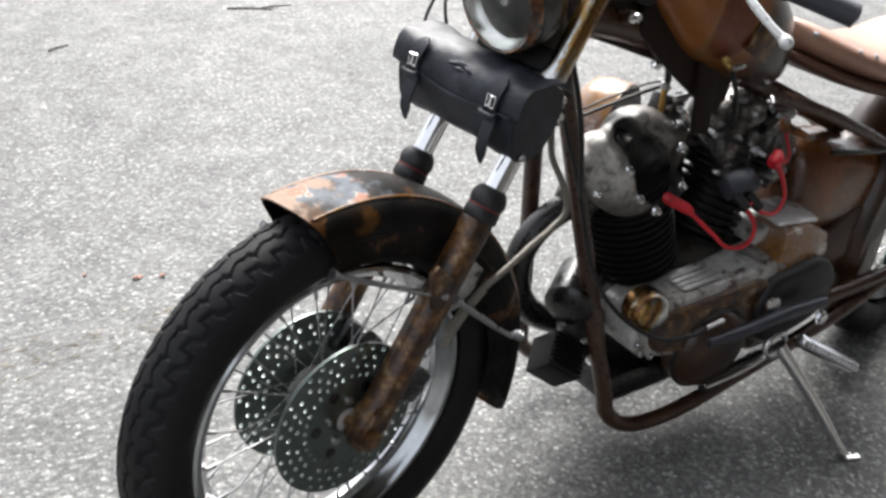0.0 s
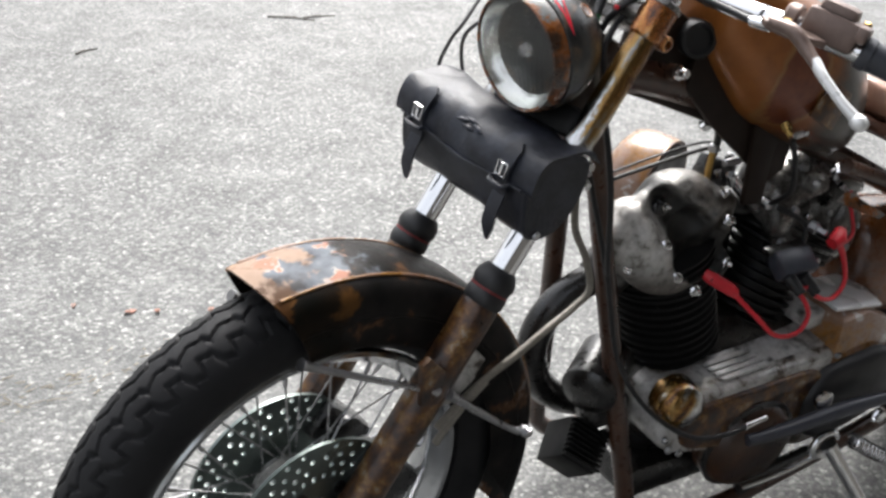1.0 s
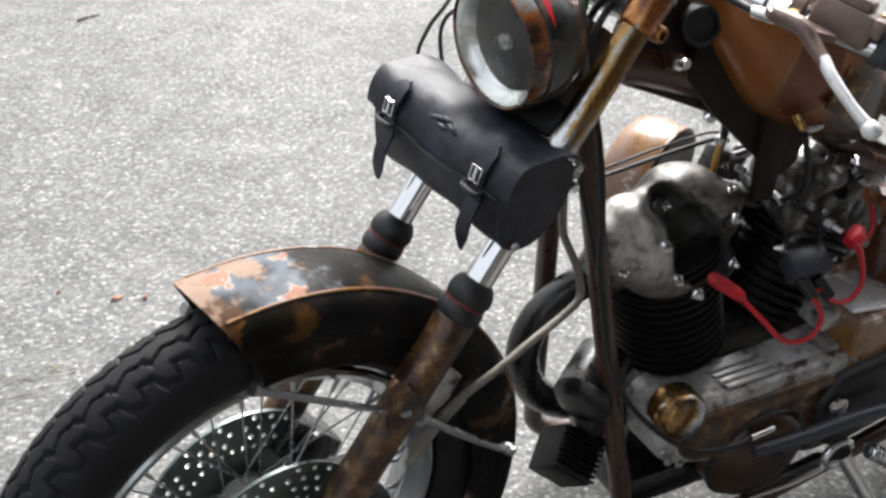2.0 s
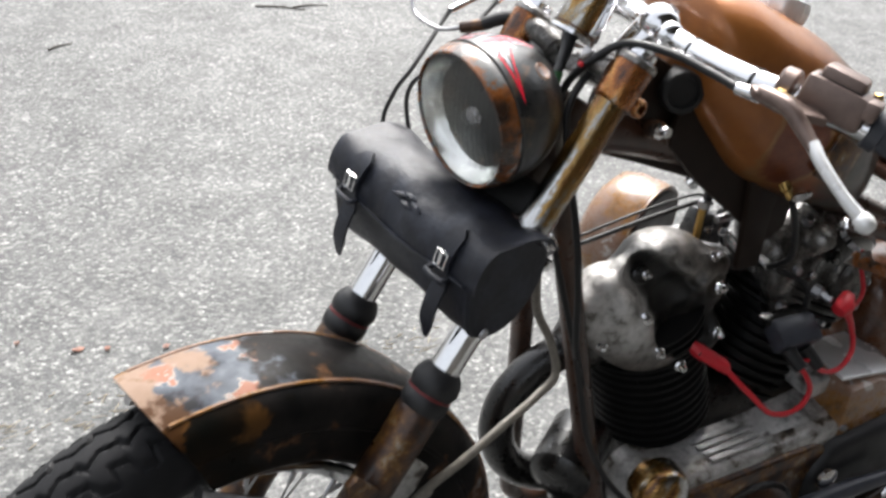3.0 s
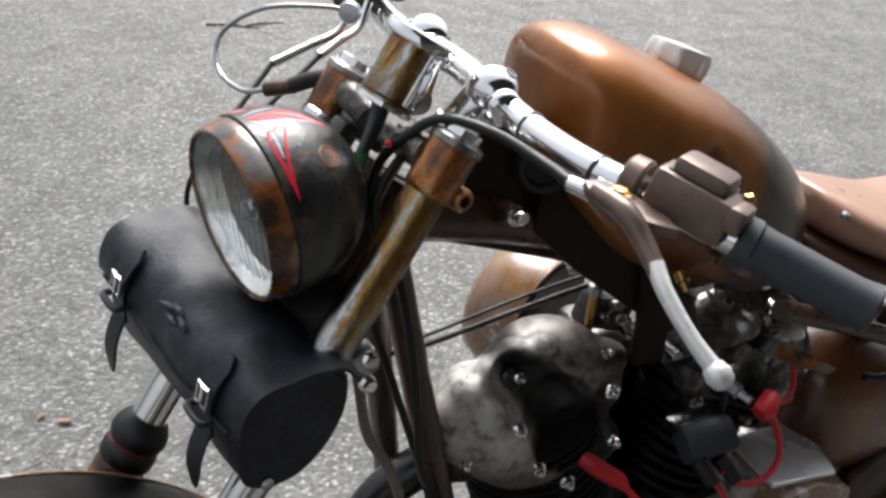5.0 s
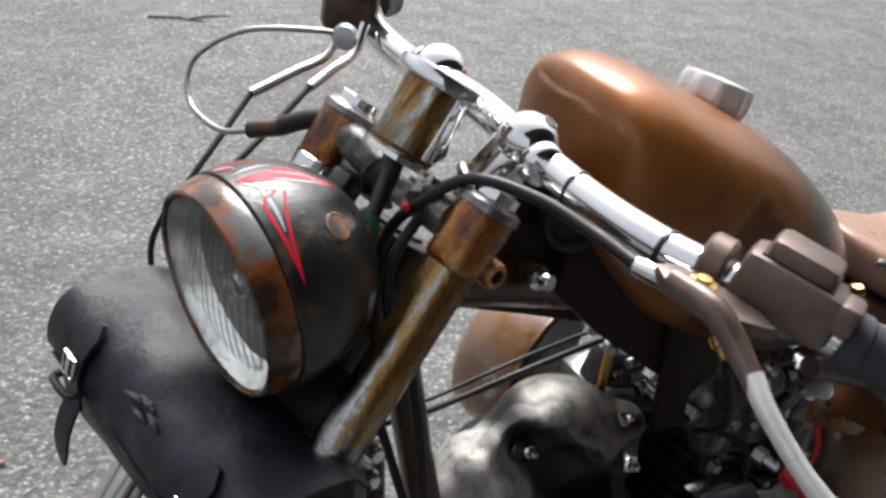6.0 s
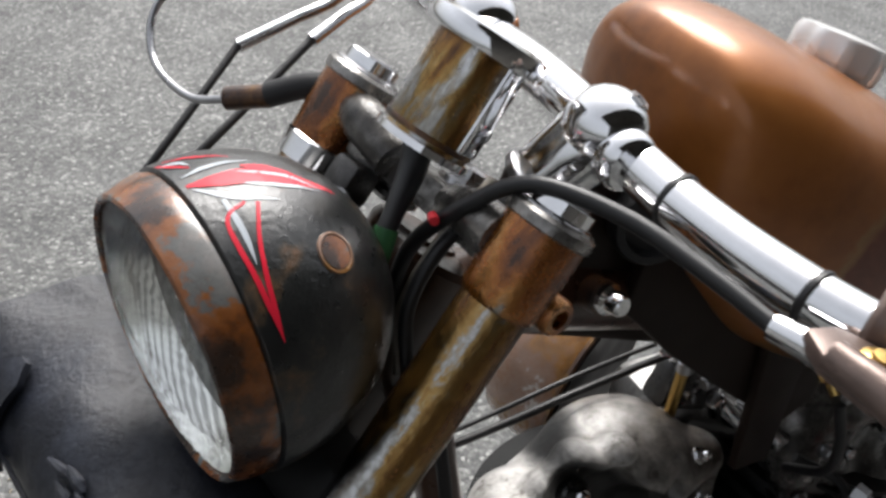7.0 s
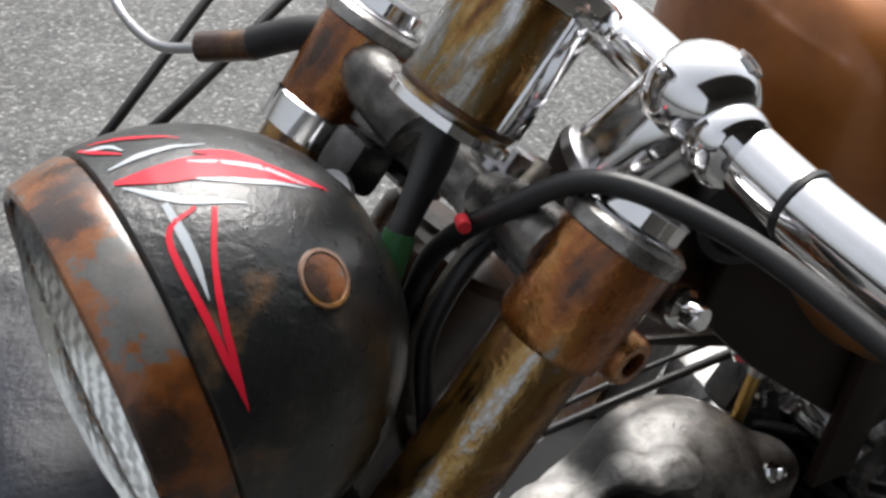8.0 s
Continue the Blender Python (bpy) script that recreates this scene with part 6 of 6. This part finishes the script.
fend = bmesh.new()
rows = []
for i in range(31):
    a = radians(-115 + 175 * i / 30)
    row = []
    for sd, r in ((-0.085, 0.330), (-0.082, 0.352), (-0.060, 0.368), (0.0, 0.374), (0.060, 0.368), (0.082, 0.352), (0.085, 0.330)):
        row.append(Vector((1.70, 0.060, 0.338)) + (UP * math.cos(a) - FWD * math.sin(a)) * r + L * sd)
    inner = [p + (Vector((1.70, 0.060, 0.338)) - p).normalized() * 0.004 for p in row]
    rows.append(row + inner[::-1])
ring_skin(fend, rows)
part("rear_fender", fend, OILPAINT, BIKE, "dark brown rear fender")
part("swingarm", sweep([(1.19, -0.085, 0.275), (1.32, -0.092, 0.282), (1.50, -0.095, 0.305), (1.70, -0.092, 0.335)], 0.017, 14), FRAMEBROWN, frame_tube)
part("side_panel", plate([(-0.11, -0.11), (0.12, -0.08), (0.13, 0.09), (-0.02, 0.12), (-0.10, 0.07)], (1.350, -0.048, 0.335), (1, 0, 0), (0, 0, 1), -0.020, None, 0.006), OILPAINT, BIKE, "dark red-brown side panel")

# side stand and foot peg
piv = Vector((1.035, -0.150, 0.248))
foot = Vector((1.165, -0.285, GROUND_Z + 0.010))
stand = part("side_stand", sweep([piv, piv.lerp(foot, 0.5) + Vector((0.004, 0, 0)), foot + Vector((-0.012, 0.012, 0.018)), foot], [0.015, 0.012, 0.0105, 0.0105], 16), CHROME, BIKE, "chromed side stand holding the bike up")
part("stand_foot", block((0.040, 0.022, 0.010), frame_at(foot + Vector((0.014, -0.006, -0.005)), (0.9, -0.4, 0), (0, 0, 1)), 0.004), CHROME, stand)
lp_ = [piv + Vector((0.030 * math.cos(a) - 0.012, 0.0, 0.024 * math.sin(a) + 0.004)) for a in [math.pi * (0.1 + 0.15 * k) for k in range(13)]]
part("stand_loop", sweep(lp_, 0.0065, 12), CHROME, stand)
part("stand_rod", sweep([(0.885, -0.115, 0.170), (0.96, -0.135, 0.200), (1.02, -0.150, 0.236)], 0.006, 12), CHROME, stand)
s0, s1 = piv + Vector((0.045, -0.012, 0.006)), Vector((1.225, -0.212, 0.176))
dd = s1 - s0
_, uu, vv = basis(dd)
part("stand_spring", sweep([s0 + dd * (k / 132) + (uu * math.cos(k * math.pi / 4) + vv * math.sin(k * math.pi / 4)) * 0.0125 for k in range(133)], 0.0034, 7, n=1), CHROME, stand, "coiled chrome return spring")
part("spring_core", rod(s0, s1, 0.007, 12), STEEL, stand)
part("lower_rail_plate", block((0.17, 0.02, 0.035), frame_at((0.98, -0.098, 0.168), (0.97, -0.05, 0.22), (0, 0, 1)), 0.006), GRIME, BIKE)


# rear wheel, mostly hidden behind the engine
REAR = Vector((1.70, 0.060, 0.338))
rw = part("rear_wheel", lathe([(-0.060, 0.03), (-0.055, 0.06), (0.055, 0.06), (0.060, 0.03)], REAR, L, 32), GRIME, BIKE, "dark spoked rear wheel")
part("tyre", build_tyre(REAR, 0.326, 0.125, 160, 28, False), RUBBER, rw)
part("rim", lathe([(-0.034, 0.232), (-0.038, 0.225), (-0.02, 0.205), (0.02, 0.205), (0.038, 0.225), (0.034, 0.232)], REAR, L, 64, closed=True), GRIME, rw)
for k in range(20):
    a = 2 * math.pi * k / 20
    sd = -1 if k % 2 else 1
    part("spoke", rod(wheel_pt(REAR, a + 0.4 * sd, 0.055, sd * 0.04), wheel_pt(REAR, a, 0.207, 0), 0.002, 6), STEEL, rw)

# ---- tool bag strapped to the fork ----
BC = Vector((0.324, 0.008, 0.800))
BL = Vector((-0.172, 0.982, 0.078)).normalized()
BF = (Vector((-1.0, 0, 0.04)) - BL * Vector((-1.0, 0, 0.04)).dot(BL)).normalized()
BU = BL.cross(BF)
if BU.z < 0:
    BU = -BU
HALF = 0.124
bag = thing("tool_bag", BC - BU * 0.06, "black leather tool roll with two buckled straps on the fork", "bag")


def bag_section(grow=0.0, k=1.0):
    """The bag's outline across its length: forward and up, in metres; flat at the back."""
    pts = [(-0.050, 0.046), (-0.030, 0.060), (-0.004, 0.067), (0.024, 0.063), (0.045, 0.050), (0.055, 0.028), (0.054, 0.004), (0.048, -0.024), (0.038, -0.047), (0.015, -0.057), (-0.015, -0.050), (-0.038, -0.030), (-0.050, -0.002), (-0.053, 0.026)]
    return [((f + math.copysign(grow, f)) * k, (u + math.copysign(grow, u)) * k) for f, u in pts]


def bag_pt(s, f, u):
    return BC + BL * s + BF * f + BU * u


def bag_loop(s, grow=0.0, k=1.0):
    n = len(bag_section())
    ln = glide([Vector((*p, 0)) for p in bag_section(grow, k) + bag_section(grow, k)[:1]], 5)[:-1]
    return [bag_pt(s, p.x, p.y) for p in ln]


bm = bmesh.new()
rows = []
for i in range(27):
    s = -HALF + 2 * HALF * i / 26
    e = 1 - abs(s) / HALF
    k = 1.0 - 0.06 * math.exp(-e * 10) - 0.07 * math.cos(s * 11.6) ** 2
    rows.append([p + BU * (0.0015 * math.sin(s * 70 + j * 0.4)) for j, p in enumerate(bag_loop(s, 0, k))])
ring_skin(bm, rows)
def wrinkle(p, n):
    return n * (0.0016 * math.sin(61 * p.x + 37 * p.z + 2.2 * math.sin(43 * p.y)) + 0.0011 * math.sin(97 * p.y - 71 * p.z + 1.7 * math.sin(80 * p.x)) + 0.0006 * math.sin(190 * p.y + 130 * p.x))


body = part("body", bm, LEATHER, bag, "", 60)
for sg in (-1, 1):
    e = bmesh.new()
    ring_skin(e, [bag_loop(sg * (HALF - 0.010), 0.0, 0.965), bag_loop(sg * (HALF - 0.003), 0.0, 0.975), bag_loop(sg * (HALF - 0.002), 0.0, 0.940), bag_loop(sg * (HALF - 0.006), 0, 0.90), bag_loop(sg * (HALF - 0.007), 0, 0.60)])
    ep = part("end_panel", e, LEATHER, bag, "stiff black leather end panel")
    part("end_rivet", lathe([(0, 0.006), (0.003, 0.005), (0.004, 0)], bag_pt(sg * (HALF + 0.002), 0.020, -0.046), BL * sg, 12), STEEL, ep)


def arc(s, a0, a1, grow, n=22):
    """Points along the outside of the bag at s, between two fractions of its outline."""
    lp = bag_loop(s, grow)
    m = len(lp)
    out = []
    for i in range(n + 1):
        x = (a0 + (a1 - a0) * i / n) * m
        j = int(math.floor(x)) % m
        out.append(lp[j].lerp(lp[(j + 1) % m], x - math.floor(x)))
    return out


# flap over the top and front, with a turned edge
bm = bmesh.new()
rows = []
for i in range(25):
    s = -HALF - 0.010 + (2 * HALF + 0.020) * i / 24
    end = 0.410 + 0.012 * math.cos(s * 24)
    sag = 0.0030 * math.cos(s * 11.6) ** 2
    o = [p + BU * (0.0012 * math.sin(s * 55 + j * 0.5)) - BU * sag for j, p in enumerate(arc(s, 0.0, end, 0.004 - sag))]
    q = arc(s, 0.0, end, -0.002)
    rows.append(o + q[::-1])
for r in rows:
    for p in r:
        p += wrinkle(p, (p - BC - BL * (p - BC).dot(BL)).normalized())
ring_skin(bm, rows)
flap = part("flap", bm, LEATHER, bag, "black leather flap, creased and worn", 60)
part("flap_seam", sweep([arc(-HALF + 0.006 + (2 * HALF - 0.012) * i / 12, 0.0, 0.410 + 0.012 * math.cos((-HALF + 0.02 * i) * 24), 0.0045)[-1] for i in range(13)], 0.0018, 6), LEATHER, flap)
for k, (s_mid, a_mid, sl) in enumerate(((-0.014, 0.290, 0.6), (0.0, 0.305, 0.0), (0.014, 0.290, -0.6), (0.0, 0.275, 0.0))):
    ln = [arc(s_mid + 0.010 * f, a_mid - 0.012 * sl * f, a_mid, 0.0038, 1)[0] for f in (-1.0, -0.4, 0.3, 1.0)]
    part("embossed_stroke", sweep(ln, [0.0012, 0.0036, 0.0030, 0.0010], 8, n=4), LEATHER, flap)
for s0 in (-0.083, 0.083):
    def strip(a0, a1, w, g0, g1):
        b = bmesh.new()
        oo, ii = arc(s0, a0, a1, g1, 26), arc(s0, a0, a1, g0, 26)
        rr = []
        full = w
        for n, (p, q) in enumerate(zip(oo, ii)):
            w = full * min(1.0, 0.25 + n * 0.2)
            rr.append([p - BL * w, p + BL * w, q + BL * w, q - BL * w])
        ring_skin(b, rr)
        return b
    st = part("strap", strip(0.240, 0.455, 0.0115, 0.0040, 0.0072), LEATHER, bag, "black leather strap with a square end")
    bk = arc(s0, 0.335, 0.400, 0.0090, 4)
    dirn = (bk[-1] - bk[0]).normalized()
    nrm = dirn.cross(BL).normalized()
    if nrm.dot(BF) < 0:
        nrm = -nrm
    c = bk[2]
    w, h = 0.0080, 0.0085
    corners = [c - BL * w - dirn * h, c + BL * w - dirn * h, c + BL * w + dirn * h, c - BL * w + dirn * h, c - BL * w - dirn * h]
    part("buckle", sweep(corners, 0.0016, 8, smooth=False), CHROME, st, "small bright steel buckle")
    part("buckle_tongue", block((0.0045, 0.017, 0.0022), frame_at(c + nrm * 0.0012, BL, nrm), 0.0008), CHROME, st, "bright steel buckle tongue")
    part("keeper", sweep([c + dirn * 0.017 - BL * 0.014 - nrm * 0.004, c + dirn * 0.019 - BL * 0.011 + nrm * 0.004, c + dirn * 0.019 + BL * 0.011 + nrm * 0.004, c + dirn * 0.017 + BL * 0.014 - nrm * 0.004], 0.0034, 8), LEATHER, st)
    tip0 = arc(s0, 0.440, 0.455, 0.008, 2)[-1]
    d2 = (Vector((0, 0, -1)) * 0.9 + BF * 0.12).normalized()
    tail = bmesh.new()
    rr = []
    for k in range(8):
        f = k / 7
        p = tip0 + d2 * (0.062 * f) + BF * (0.006 * math.sin(f * 3)) - dirn * 0.004
        ww = 0.0105 * (1 - 0.75 * max(0, (f - 0.7) / 0.3))
        rr.append([p - BL * ww, p + BL * ww, p + BL * ww - BF * 0.0028, p - BL * ww - BF * 0.0028])
    ring_skin(tail, rr)
    part("strap_tail", tail, LEATHER, st)

# ---- fallen leaves and twigs on the road ----
random.seed(7)


def leaf(at, size, turn, label):
    ob = thing("fallen_leaf", at, label, "leaf", "fallen leaves")
    bm = bmesh.new()
    n = 14
    row = []
    for k in range(n):
        a = 2 * math.pi * k / n
        r = size * (0.55 + 0.45 * abs(math.cos(a)) ** 1.5) * (0.85 + 0.3 * random.random())
        row.append(Vector(at) + Vector((r * math.cos(a + turn), r * 0.6 * math.sin(a + turn), 0.004 + 0.006 * random.random())))
    low = [p - Vector((0, 0, 0.0025)) for p in row]
    ring_skin(bm, [low, row])
    part("blade", bm, LEAFRED, ob)
    part("stalk", sweep([Vector(at) + Vector((0, 0, 0.006)), Vector(at) + Vector((-size * 1.3 * math.cos(turn), -size * 1.3 * math.sin(turn), 0.004))], 0.0014, 6, smooth=False), TWIG, ob)


for (x, y), sz, tr in (((0.130, 1.000), 0.014, 0.4), ((0.185, 0.985), 0.009, 1.7), ((0.335, 0.927), 0.014, 2.3), ((0.300, 0.955), 0.009, 0.9), ((0.02, 1.06), 0.007, 1.1)):
    leaf((x, y, GROUND_Z), sz, tr, "dry orange-red leaf lying on the asphalt")


def twig(at, ln, turn, label):
    ob = thing("twig", at, label, "twig", "twigs on the road")
    d = Vector((math.cos(turn), math.sin(turn), 0))
    p = Vector(at)
    s = Vector((-d.y, d.x, 0))
    part("stem", sweep([p + Vector((0, 0, 0.004)), p + d * ln * 0.4 + s * ln * 0.05 + Vector((0, 0, 0.006)), p + d * ln + Vector((0, 0, 0.004))], [0.004, 0.0035, 0.002], 8), TWIG, ob)
    part("side_twig", sweep([p + d * ln * 0.4 + Vector((0, 0, 0.005)), p + d * ln * 0.6 + s * ln * 0.18 + Vector((0, 0, 0.004))], 0.002, 6, smooth=False), TWIG, ob)


for (x, y), ln, tr in (((1.30, 3.13), 0.20, -0.35), ((1.45, 3.10), 0.16, 0.1), ((0.42, 2.75), 0.10, 0.5), ((0.05, 2.3), 0.05, 1.2)):
    twig((x, y, GROUND_Z), ln, tr, "thin dark twig lying on the asphalt")

# straw and grit washed into a line across the asphalt
bm = bmesh.new()
random.seed(11)
for k in range(260):
    f = random.random()
    x = -1.3 + 2.2 * f
    y = 0.78 + 0.05 * math.sin(x * 3) + random.gauss(0, 0.035)
    a = random.gauss(0.1, 0.6)
    ln = random.uniform(0.006, 0.030)
    p = Vector((x, y, GROUND_Z + 0.002))
    d = Vector((math.cos(a), math.sin(a), random.uniform(-0.05, 0.1))) * ln
    sweep([p, p + d], random.uniform(0.0006, 0.0014), 4, bm, smooth=False)
me = bpy.data.meshes.new("straw_litter")
bm.to_mesh(me)
bm.free()
me.materials.append(plain("pale_straw", (0.32, 0.27, 0.19), 0.7, 0, 0.4, 60, 0.1))
tagged(new("straw_litter", me), "pale straw and grit washed across the asphalt", "litter", kind="stuff")

# ---- unseen dark wall and eave, added behind the camera to block light ----
BLOCKERDARK = plain("dark_light_blocker", (0.055, 0.051, 0.045), 0.7, 0, 0.25, 12, 0.2)
for nm, size, at, label in (("blocker_wall", (10.6, 0.25, 4.2), (4.60, -2.10, GROUND_Z + 2.1), "added dark wall out of view that blocks light"), ("blocker_eave", (10.6, 1.75, 0.16), (4.60, -1.40, 2.60), "added dark eave out of view that blocks sky light")):
    bm = block(size, Matrix.Translation(at), 0.01)
    me = bpy.data.meshes.new(nm)
    bm.to_mesh(me)
    bm.free()
    me.materials.append(BLOCKERDARK)
    tagged(new(nm, me), label, "wall", kind="structure")
